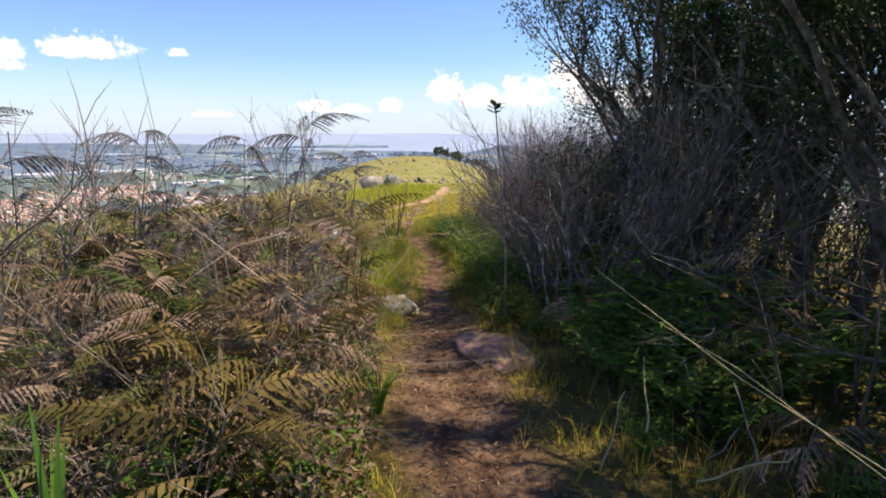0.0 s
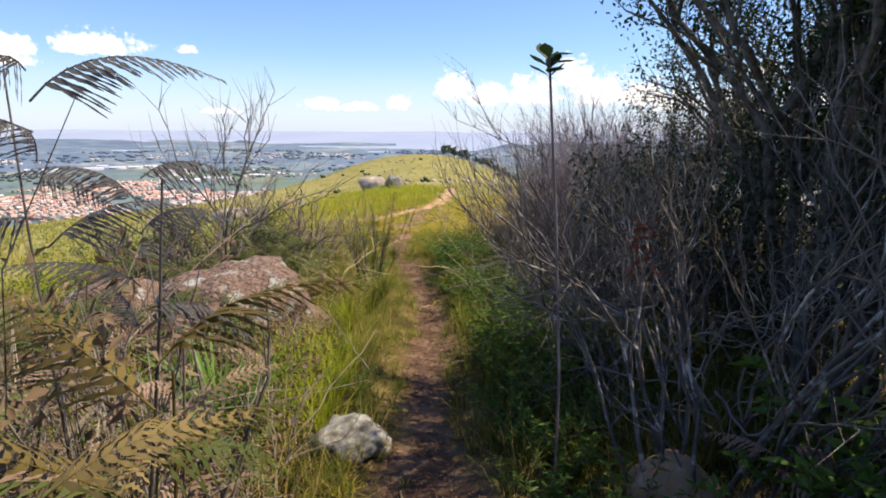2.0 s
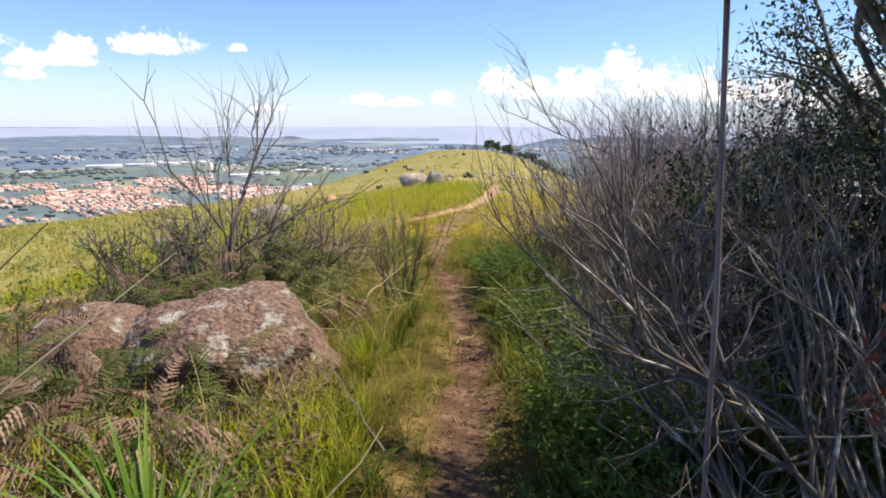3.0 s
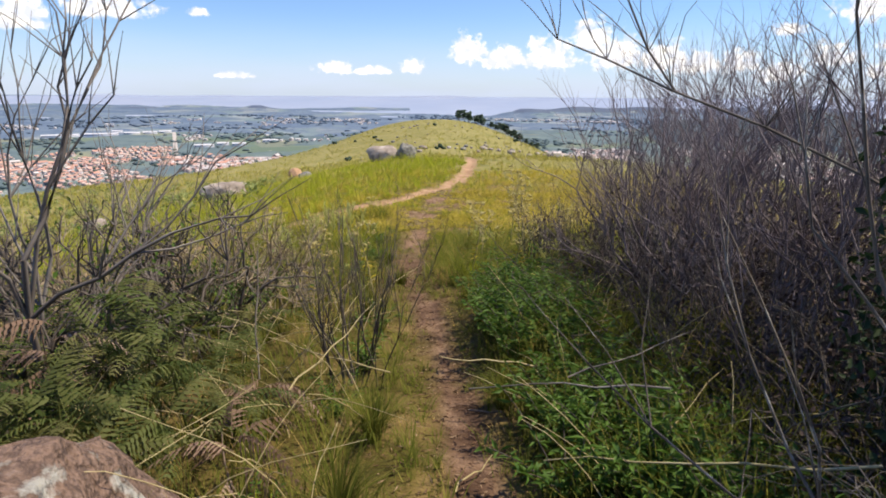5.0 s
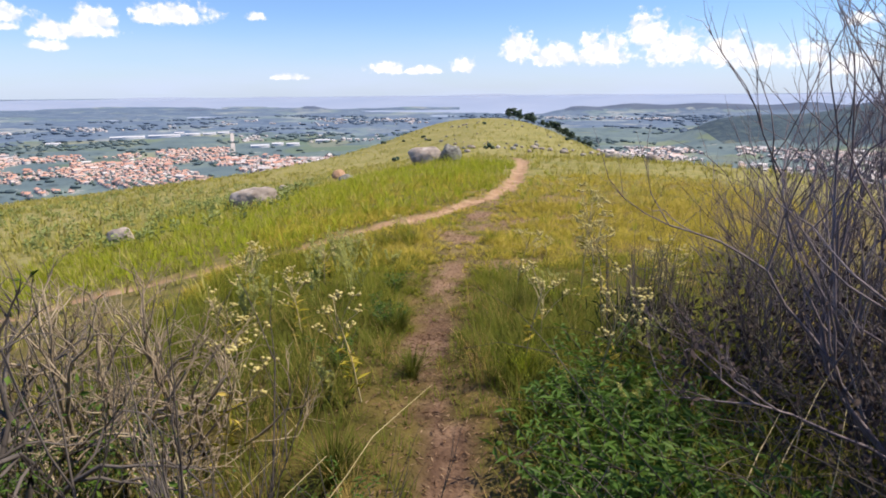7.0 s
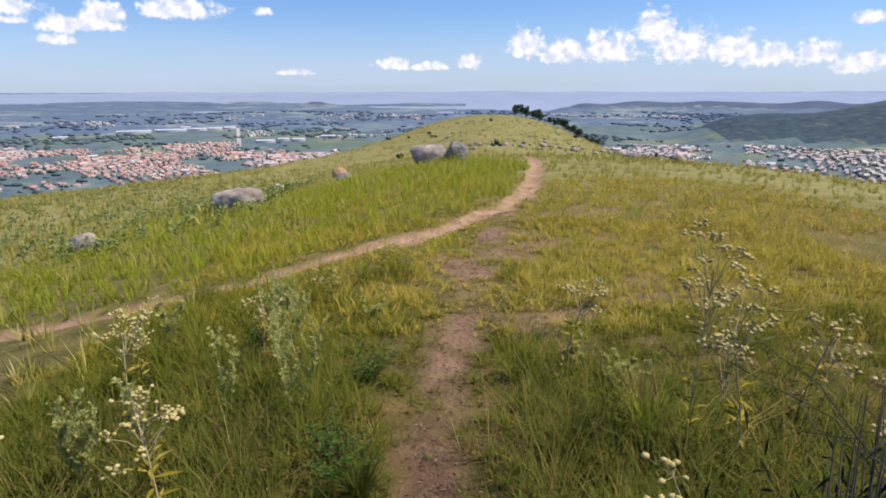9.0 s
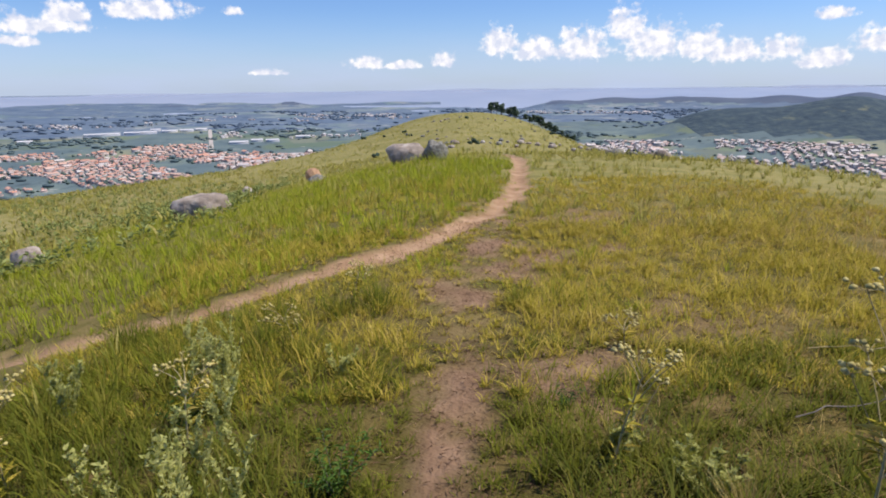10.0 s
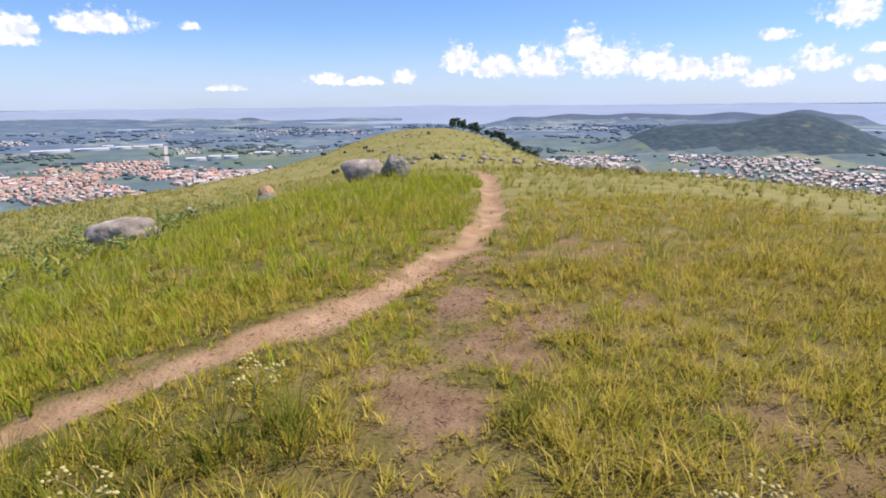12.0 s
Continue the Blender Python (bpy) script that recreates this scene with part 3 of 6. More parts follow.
ground = build_ground()


def build_water():
    s = Shape()
    az = np.radians(np.linspace(-80, 90, 120))
    rr = np.linspace(2500, 4945, 12)
    R, A = np.meshgrid(rr, az, indexing="ij")
    v = np.stack([R * np.sin(A), R * np.cos(A), plain_height(R) - 3], -1).reshape(-1, 3)
    i, j = np.meshgrid(np.arange(11), np.arange(119), indexing="ij")
    p = (i * 120 + j).ravel()
    s.add(v, np.concatenate([np.stack([p, p + 120, p + 121], 1), np.stack([p, p + 121, p + 1], 1)]))
    # pale base colour of the water includes the haze over the bay
    me = s.mesh("water", material("hazed_bay_water", [(0.30, 0.34, 0.42), (0.36, 0.39, 0.46)], 0.003, 0.35, spec=0.3), True)
    tagged(new("water", me), "calm water of a wide bay, pale with haze", "water", kind="structure")
    # low hills on the far side of the bay, haze in their pale blue base colour
    s = Shape()
    n = 160
    az = np.linspace(-75, 85, n)
    rng = np.random.default_rng(5)
    h = 3 + 3 * np.sin(az * 0.21 + 1) + 2.5 * np.sin(az * 0.63) + rng.normal(0, 0.8, n)
    h = np.clip(h, 1.0, None)
    rows = []
    for rad, k in ((4860, 0.0), (4900, 1.0), (4945, 0.0)):
        a = np.radians(az)
        rows.append(np.stack([rad * np.sin(a), rad * np.cos(a), plain_height(np.full(n, rad)) - 4 + h * k * 1.6], 1))
    v = np.concatenate(rows)
    p = np.concatenate([np.arange(n - 1), np.arange(n - 1) + n])
    s.add(v, np.concatenate([np.stack([p, p + 1, p + n + 1], 1), np.stack([p, p + n + 1, p + n], 1)]))
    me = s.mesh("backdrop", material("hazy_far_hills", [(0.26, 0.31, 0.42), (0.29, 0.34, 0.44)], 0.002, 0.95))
    tagged(new("backdrop", me), "line of hills beyond the bay, pale blue with haze", "far hills", kind="structure")


build_water()


# ---- far town, woods and pines ----
def blob(s, rng, centre, size, n=14):
    """A small uneven clump of foliage: a ball of ragged facets."""
    th = np.linspace(0, 2 * np.pi, 6, endpoint=False)
    rings = [np.array([[0, 0, -0.7]])]
    for z, q in ((-0.35, 0.85), (0.25, 0.95), (0.7, 0.55)):
        rings.append(np.stack([np.cos(th) * q, np.sin(th) * q, np.full(6, z)], 1) * rng.uniform(0.7, 1.2, (6, 1)))
    rings.append(np.array([[0, 0, 1.0]]))
    v = np.concatenate(rings) * size + centre
    t = [(0, 1 + (k + 1) % 6, 1 + k) for k in range(6)] + [(19, 13 + k, 13 + (k + 1) % 6) for k in range(6)]
    for a in (1, 7):
        for k in range(6):
            p, q = a + k, a + (k + 1) % 6
            t += [(p, q, q + 6), (p, q + 6, p + 6)]
    s.add(v, t)


def houses(positions, rng, size=(7, 12)):
    """Gabled houses: each a position and the bearing of its street."""
    walls, roofs = Shape(), Shape()
    spots = np.array(positions)
    base = ground_height(spots[:, 0], spots[:, 1]) - 0.5
    for (x, y, a), z in zip(positions, base):
        w, d, h = rng.uniform(*size), rng.uniform(*size) * 0.75, rng.uniform(2.8, 4.6)
        if rng.random() < 0.06:  # a hall or a block of flats
            w, d, h = w * 2.0, d * 1.5, h * 1.6
        a = a + (math.pi / 2 if rng.random() < 0.35 else 0) + rng.normal(0, 0.08)
        c, s_ = math.cos(a), math.sin(a)
        loc = np.array([(-w, -d, 0), (w, -d, 0), (w, d, 0), (-w, d, 0), (-w, -d, h), (w, -d, h), (w, d, h), (-w, d, h), (-w, 0, h * 1.45), (w, 0, h * 1.45)], float) * [0.5, 0.5, 1]
        rot = np.stack([loc[:, 0] * c - loc[:, 1] * s_ + x, loc[:, 0] * s_ + loc[:, 1] * c + y, loc[:, 2] + z], 1)
        walls.add(rot, [(0, 1, 5), (0, 5, 4), (1, 2, 6), (1, 6, 5), (2, 3, 7), (2, 7, 6), (3, 0, 4), (3, 4, 7), (4, 8, 7), (5, 6, 9)])
        eave = rot[[4, 5, 6, 7, 8, 9]] + [0, 0, 0.15]
        mid = eave.mean(0)
        eave = mid + (eave - mid) * 1.08
        roofs.add(eave, [(0, 1, 5), (0, 5, 4), (2, 3, 4), (2, 4, 5)])
    return walls, roofs


def polar(az, r):
    return r * math.sin(radians(az)), r * math.cos(radians(az))


def streets(zone, rng, lot=(11.0, 19.0), gaps=-0.3):
    """House lots in rows, district by district, each with a street bearing of its own."""
    a0, a1, r0, r1 = zone
    n = max(3, int(radians(a1 - a0) * (r1 ** 2 - r0 ** 2) / 2 / 26000))
    hearts = np.array([polar(rng.uniform(a0, a1), rng.uniform(r0, r1)) for _ in range(n)])
    out = []
    for k, heart in enumerate(hearts):
        a = rng.uniform(0, math.pi)
        i, j = np.meshgrid(np.arange(-16, 17) * lot[0], np.arange(-10, 11) * lot[1])
        i, j = i.ravel() + rng.normal(0, 1.2, i.size), j.ravel() + rng.normal(0, 1.8, i.size)
        x, y = heart[0] + i * math.cos(a) - j * math.sin(a), heart[1] + i * math.sin(a) + j * math.cos(a)
        near = np.argmin(np.hypot(x[:, None] - hearts[:, 0], y[:, None] - hearts[:, 1]), 1) == k
        r, az = np.hypot(x, y), np.degrees(np.arctan2(x, y))
        ok = near & (r > r0) & (r < r1) & (az > a0) & (az < a1) & (waves(x, y, 55, 6.0) + 0.5 * waves(x, y, 21, 2.0) > gaps) & (rng.uniform(size=x.size) < 0.9)
        out += [(p, q, a) for p, q in zip(x[ok], y[ok])]
    return out


def build_towns():
    rng = np.random.default_rng(11)
    red = [(0.50, 0.24, 0.17), (0.56, 0.33, 0.25), (0.42, 0.22, 0.17), (0.60, 0.48, 0.41), (0.52, 0.27, 0.20), (0.62, 0.60, 0.58)]
    mix = [(0.50, 0.36, 0.31), (0.60, 0.54, 0.51), (0.50, 0.33, 0.28), (0.42, 0.39, 0.39), (0.66, 0.62, 0.60), (0.36, 0.32, 0.31)]
    specs = [("red_roof_town", [(-46, -22, 1060, 1560), (-24, -15, 1040, 1380)], red, "dense far town of red tiled roofs on the plain", (6, 9.5), -0.28),
             ("pale_roof_town", [(-24, -9, 1000, 1330), (-46, -38, 1400, 1640)], mix, "far quarter of pale and brown roofs at the edge of the red town", (6, 11), -0.1),
             ("hillside_town", [(13, 23, 1130, 1480), (25, 48, 1000, 1500)], mix, "far town of pale and brown roofs below a wooded hill", (6, 10), -0.25),
             # roof whites dulled in colour to stand for the haze
             ("white_suburb", [(-21, -8, 1640, 1860), (-14, -3, 2300, 2640), (-23, -15, 2380, 2560), (8, 20, 2500, 2750), (-42, -26, 2250, 2420)],
              [(0.45, 0.45, 0.46), (0.58, 0.57, 0.57), (0.4, 0.36, 0.36), (0.5, 0.44, 0.42)], "scattered far pale houses among woods on the plain", (7, 13), 0.25)]
    for name, zones, colours, label, size, gaps in specs:
        pts = [p for zone in zones for p in streets(zone, rng, (11.0, 19.0) if name != "white_suburb" else (19.0, 30.0), gaps)]
        walls, roofs = houses(pts, rng, size)
        t = tagged(part(name, walls, M_HOUSE_WALL), label, "town", kind="stuff")
        part("roofs", roofs, material(name + "_roof", colours, 0.02, 0.85, island=0.95), t)
        # garden trees between the houses
        green = Shape()
        spots = np.array(pts)[:, :2] + rng.normal(0, 9, (len(pts), 2))
        spots = spots[rng.uniform(size=len(spots)) < 0.45]
        for (x, y), z in zip(spots, ground_height(spots[:, 0], spots[:, 1])):
            k = rng.uniform(1.8, 4.2)
            blob(green, rng, np.array([x, y, z + k * 0.6]), np.array([k, k, k * 0.8]))
        tagged(part("garden_trees", green, M_GARDEN), "dark green garden trees among the far houses, paled by haze", "trees", kind="stuff")


def build_far_road():
    """Straight pale road that runs away over the plain."""
    s = Shape()
    r = np.linspace(1430, 2050, 40)
    x, y = r * math.sin(radians(-21.6)), r * math.cos(radians(-21.6))
    across = np.array([math.cos(radians(-21.6)), -math.sin(radians(-21.6))]) * 5
    z = ground_height(x, y) + 0.8
    v = np.stack([np.stack([x - across[0], y - across[1], z], 1), np.stack([x + across[0], y + across[1], z], 1)], 1).reshape(-1, 3)
    p = np.arange(39) * 2
    s.add(v, np.concatenate([np.stack([p, p + 1, p + 3], 1), np.stack([p, p + 3, p + 2], 1)]))
    tagged(part("road", s, material("far_road", [(0.40, 0.36, 0.33), (0.50, 0.46, 0.42)], 0.02, 0.9)), "straight pale road across the far plain", "road", kind="structure")


M_HOUSE_WALL = material("far_house_wall", [(0.46, 0.36, 0.32), (0.56, 0.47, 0.43), (0.66, 0.61, 0.58)], 0.02, 0.85, island=0.95)
# green lifted for the haze between here and the town
M_GARDEN = material("hazed_garden_tree", [(0.07, 0.10, 0.092), (0.092, 0.128, 0.108), (0.12, 0.158, 0.122)], 0.02, 0.95, island=0.6)
build_towns()
build_far_road()


def build_warehouses():
    for a, r, w, d in ((-30.1, 1960, 92, 24), (-27.2, 1975, 88, 24), (-24.9, 2000, 44, 20), (-23.5, 2010, 40, 18), (-22.3, 2030, 36, 18), (-26.0, 2060, 30, 16), (-19.2, 1560, 46, 18), (-17.6, 1600, 30, 16), (-16.2, 1580, 34, 14), (-35.5, 1850, 34, 14), (-13.4, 1640, 40, 16)):
        x, y = polar(a, r)
        walls, roof = Shape(), Shape()
        h = 6
        loc = np.array([(-w, -d, 0), (w, -d, 0), (w, d, 0), (-w, d, 0), (-w, -d, h), (w, -d, h), (w, d, h), (-w, d, h), (-w, 0, h + 2.5), (w, 0, h + 2.5)], float) * [0.5, 0.5, 1]
        walls.add(loc, [(0, 1, 5), (0, 5, 4), (1, 2, 6), (1, 6, 5), (2, 3, 7), (2, 7, 6), (3, 0, 4), (3, 4, 7), (4, 8, 7), (5, 6, 9)])
        roof.add(loc[4:] + [0, 0, 0.3], [(0, 1, 5), (0, 5, 4), (2, 3, 4), (2, 4, 5)])
        t = thing("warehouse", pose(x, y, gz(x, y) - 1, 0, 0, -a), "long white warehouse on the far plain", "warehouse", "far warehouses")
        part("wall", walls, M_WHITE, t)
        part("roof", roof, M_WHITE, t)


build_warehouses()


def build_far_woods():
    """Clumps and belts of trees on the plain, thick where the woods stand and thin between the fields."""
    rng = np.random.default_rng(21)
    near, far = Shape(), Shape()
    for a0, a1, r0, r1, n, s in ((-50, 50, 950, 1900, 5200, near), (-50, 45, 1900, 2900, 3200, far)):
        az, r = np.radians(rng.uniform(a0, a1, n)), np.sqrt(rng.uniform(r0 ** 2, r1 ** 2, n))
        x, y = r * np.sin(az), r * np.cos(az)
        wood = waves(x, y, 110, 8.0) + 0.6 * waves(x, y, 40, 3.0)
        town = ((np.degrees(az) < -9) | (np.degrees(az) > 13)) & (r < 1560) & (r > 1000)
        hill = lowland(x, y) - plain_height(r) > 10
        k = (rng.uniform(size=n) < smooth(wood, -0.1, 0.5)) & ~(town & (rng.uniform(size=n) < 0.85)) & ~hill
        x, y = x[k], y[k]
        for px, py, z in zip(x, y, ground_height(x, y)):
            q = rng.uniform(3, 7) * (1.25 if s is far else 1.0)
            blob(s, rng, np.array([px, py, z + q * 0.35]), np.array([q * rng.uniform(0.9, 2.2), q, q * 0.6]))
    # nearer woods carry a thinner haze in their colour
    valley = material("hazed_valley_woodland", [(0.075, 0.112, 0.125), (0.095, 0.138, 0.145), (0.122, 0.165, 0.155)], 0.01, 0.95, island=0.6)
    tagged(part("valley_woods", near, valley), "dark green woods on the plain and the far hill, blued by haze", "woods", kind="stuff")
    tagged(part("far_woods", far, M_WOOD_HAZED), "woods on the far plain, bluish with haze", "woods", kind="stuff")


build_far_woods()


def build_pines():
    rng = np.random.default_rng(31)
    kinds = []
    for k in range(3):
        trunk, crown = Shape(), Shape()
        h = 1.0
        tube(trunk, [(0, 0, -0.05), (0.01, 0, 0.45), (0, 0.02, 0.9)], [0.025, 0.018, 0.006], 6)
        for _ in range(6):
            z, a = rng.uniform(0.35, 0.85), rng.uniform(0, 6.28)
            tube(trunk, [(0, 0, z), (0.2 * math.cos(a), 0.2 * math.sin(a), z + 0.08)], [0.01, 0.004], 4)
        for _ in range(26):
            z = rng.uniform(0.35, 1.0)
            q = (1.05 - z) * 0.55 + 0.2
            a = rng.uniform(0, 6.28)
            blob(crown, rng, np.array([q * math.cos(a) * rng.uniform(0, 1), q * math.sin(a) * rng.uniform(0, 1), z]), rng.uniform(0.09, 0.17) * np.array([1.1, 1.1, 0.7]))
        kinds.append((trunk.mesh("trunk", M_TWIG_DARK), crown.mesh("crown", M_PINE)))
    for k in range(34):
        f = k / 33
        x, y = 19 + 22 * f + rng.uniform(-2.5, 2.5), 238 - 34 * f + rng.uniform(-9, 9)
        h = rng.uniform(2.6, 4.4) * (1 - 0.3 * f)
        t = thing("pine_tree", pose(x, y, gz(x, y), 0, 0, rng.uniform(0, 360)), "dark pine standing on the brow of the far ridge", "tree", "pines on the ridge")
        t.scale = (h, h, h)
        trunk, crown = kinds[k % 3]
        part("trunk", trunk, None, t)
        part("crown", crown, None, t)


build_pines()


# ---- rocks ----
def rock(name, x, y, dims, mat, label, seed, turn=0.0, sink=0.25, rough=0.2, group="", cuts=4, fine=4):
    rng = np.random.default_rng(seed)
    bm = bmesh.new()
    bmesh.ops.create_icosphere(bm, subdivisions=fine, radius=1.0)
    planes = unit(rng.normal(size=(cuts * 3, 3)) * [1, 1, 0.7])
    off = rng.uniform(0.68, 0.95, len(planes))
    for v in bm.verts:
        p = np.array(v.co)
        for n, d in zip(planes, off):
            over = p @ n - d
            if over > 0:
                p = p - n * over * 0.9
        q = Vector(p) + Vector((seed * 3.1, seed, 0))
        k = 1 + rough * (0.6 * noise.noise(q * 1.6) + 0.3 * noise.noise(q * 4.2) + 0.14 * noise.noise(q * 11))
        v.co = Vector((p[0] * dims[0] / 2, p[1] * dims[1] / 2, p[2] * dims[2] / 2)) * k
    me = bpy.data.meshes.new(name)
    bm.to_mesh(me), bm.free()
    me.polygons.foreach_set("use_smooth", np.ones(len(me.polygons), bool))
    me.materials.append(mat)
    ob = new(name, me)
    ob.matrix_basis = pose(x, y, gz(x, y) + dims[2] * (0.5 - sink), rng.uniform(-6, 6), rng.uniform(-6, 6), turn)
    return tagged(ob, label, "rock", group)


rock("path_stone", 0.8, 4.2, (0.62, 0.95, 0.15), M_SLAB, "flat pinkish stone worn smooth beside the earth path", 3, 15, 0.78, 0.4)
rock("lichen_stone", 0.02, 5.4, (0.46, 0.42, 0.26), M_LICHEN, "small grey stone crusted with pale lichen", 5, 40, 0.5, 0.5, cuts=6)
rock("orange_stone", 1.5, 4.7, (0.44, 0.4, 0.36), M_ORANGE, "bare orange-brown stone under the bushes", 8, 20, 0.3)
rock("boulder", -0.95, 7.3, (1.5, 1.4, 1.0), M_BOULDER, "large pink granite boulder with pale lichen beside the path", 12, 30, 0.3, 0.24, fine=5, cuts=5)
rock("boulder", -2.25, 7.7, (1.3, 1.2, 1.0), M_BOULDER, "pink granite boulder half hidden by bracken", 17, 70, 0.3, 0.16)
rock("field_rock", -7.6, 30.6, (2.3, 1.5, 1.35), M_FIELDROCK, "grey and pink rock standing in the meadow grass", 23, 20, 0.33, 0.3, cuts=7)
rock("field_rock", -1.05, 34.7, (1.95, 1.2, 1.15), M_FIELDROCK, "long rounded brown rock in the meadow", 26, 5, 0.3, 0.2)
rock("field_rock", 0.08, 34.4, (0.95, 0.85, 1.05), M_LICHEN, "pale lichened rock beside the long one", 29, 60, 0.25, 0.3)
rock("field_rock", -9.9, 57, (1.2, 1.0, 1.55), M_ORANGE, "upright orange block of rock on the slope", 33, 10, 0.2, 0.3)
rock("field_rock", -6.1, 41, (0.95, 0.8, 0.55), M_LICHEN, "low pale stone in the meadow grass", 36, 0, 0.3)
rock("field_rock", -10.9, 44.5, (1.1, 0.9, 0.9), M_FIELDROCK, "grey stone in the meadow grass", 39, 0, 0.3)
rock("field_rock", -11.3, 27.3, (0.9, 0.8, 0.7), M_FIELDROCK, "low brown stone in the meadow grass", 44, 0, 0.3)


def scatter_rocks():
    rng = np.random.default_rng(77)
    zones = [(-4, 40, 70, 110, 16), (8, 30, 60, 95, 26), (-12, 24, 100, 200, 34), (9, 13, 38, 46, 7), (5, 18, 64, 92, 12)]
    kinds = []
    for x0, x1, y0, y1, n in zones:
        for _ in range(n):
            x, y, k = rng.uniform(x0, x1), rng.uniform(y0, y1), rng.uniform(0.35, 1.1)
            if len(kinds) < 6:
                ob = rock("outcrop_stone", x, y, (k * 1.4, k, k * 0.75), (M_LICHEN, M_FIELDROCK)[len(kinds) % 2], "pale stone of the outcrop on the ridge", 100 + len(kinds), rng.uniform(0, 180), 0.3, fine=2, group="outcrop stones")
                kinds.append(ob)
            else:
                ob = copy_thing(kinds[rng.integers(6)], pose(x, y, gz(x, y) + 0.15, 0, 0, rng.uniform(0, 360)))
                q = rng.uniform(0.3, 0.9)
                ob.scale = (q, q, q)


scatter_rocks()


# ---- ferns ----
def frond_mesh(name, mat, rng, length=0.8, pairs=15, droop=0.55, ragged=0.1, hang=0.2):
    """A bracken frond along +x that arches over: midrib, side ribs, and rows of small lobes on both sides of each."""
    s = Shape()
    t = np.linspace(0, 1, 9)
    arc = np.stack([length * t * (1 - 0.12 * t), 0.03 * np.sin(3 * t), length * (0.35 * t - droop * t ** 2)], 1)
    tube(s, arc, 0.004 * (1 - 0.75 * t), 3)
    for k in range(pairs):
        u = 0.12 + 0.86 * k / (pairs - 1)
        base = np.array([np.interp(u, t, arc[:, c]) for c in range(3)])
        ahead = np.array([np.interp(min(u + 0.03, 1), t, arc[:, c]) for c in range(3)])
        tan = unit(ahead - base + 1e-6)
        reach = length * 0.29 * (1 - u) ** 0.8 * min(1, 0.45 + 3 * u) * rng.uniform(0.85, 1.1) + 0.014
        for sign in (1, -1):
            if rng.random() < ragged:
                continue
            way = unit(np.array([0.3, sign * (1.0 - 0.45 * hang), -hang]) + 0.35 * tan + rng.normal(0, 0.08, 3))
            sag = rng.uniform(0.15, 0.6)
            # each side rib is a narrow blade cut into small lobes
            w = np.linspace(0, 1, 7)
            along = base + way * (reach * w)[:, None] + np.array([0, 0, -1.0]) * (sag * reach * w ** 2)[:, None]
            across = unit(tan - (tan @ way) * way)
            half = length / pairs * 0.27 * (1 - 0.75 * w) * np.array([0.5, 1.25, 0.4, 1.2, 0.4, 1.1, 0.15])
            v = np.stack([along - across * half[:, None], along + across * half[:, None] + [0, 0, 0.003]], 1).reshape(-1, 3)
            tris = [q for m in range(6) for q in ((2 * m, 2 * m + 1, 2 * m + 3), (2 * m, 2 * m + 3, 2 * m + 2))]
            s.add(v, tris)
    return s.mesh(name, mat)


rng_f = np.random.default_rng(5)
FRONDS = {"green": [frond_mesh("frond", M_FERN_GREEN, rng_f, 0.66, 16, 0.6, 0.06, 0.25) for _ in range(3)],
          "gold": [frond_mesh("frond", M_FERN_GOLD, rng_f, 0.66, 17, 0.7, 0.06, 0.3) for _ in range(3)],
          "dead": [frond_mesh("frond", M_FERN_DEAD, rng_f, 0.62, 15, 0.85, 0.12, 0.6) for _ in range(3)],
          "grey": [frond_mesh("frond", M_FERN_FLARED, rng_f, 0.55, 20, 0.8, 0.05, 0.75) for _ in range(3)]}


def stem_mesh(h, mat, rng):
    s = Shape()
    z = np.linspace(-0.04, h, 6)
    tube(s, np.stack([0.04 * h * np.sin(z * 2), 0.03 * np.sin(z * 3 + 1), z], 1), np.linspace(0.007, 0.003, 6), 4)
    return s.mesh("stem", mat)


STEMS = {k: [stem_mesh(1.0, m, rng_f) for _ in range(2)] for k, m in (("green", M_FERN_GREEN), ("gold", M_FERN_GOLD), ("dead", M_FERN_DEAD), ("grey", M_TWIG_DARK))}


def fern(x, y, h, kind, n, rng, size=1.0, label="", spread=(-15, 30), roll=20):
    words = {"green": "green bracken fern with arching fronds among dead stems", "gold": "yellowing bracken fern with golden arching fronds", "dead": "withered brown bracken fern beside the path", "grey": "tall grey-green bracken fern with drooping fronds, paled for flare"}
    t = thing("bracken_fern", pose(x, y, gz(x, y), rng.uniform(-6, 6), rng.uniform(-6, 6), rng.uniform(0, 360)), label or words[kind], "fern", "bracken ferns")
    st = part("stem", STEMS[kind][rng.integers(2)], None, t)
    st.scale = (1, 1, h)
    for k in range(n):
        f = part("frond", FRONDS[kind][rng.integers(3)], None, t)
        at = h * (1 - (0.28 if h > 1.2 else 0.5) * k / max(n, 1)) if h > 0.3 else h * rng.uniform(0.3, 1)
        q = size * rng.uniform(0.75, 1.15)
        f.matrix_basis = pose(0, 0, at, rng.uniform(-roll, roll), -rng.uniform(*spread), k * 137 + rng.uniform(-25, 25)) @ Matrix.Scale(q, 4)
    return t


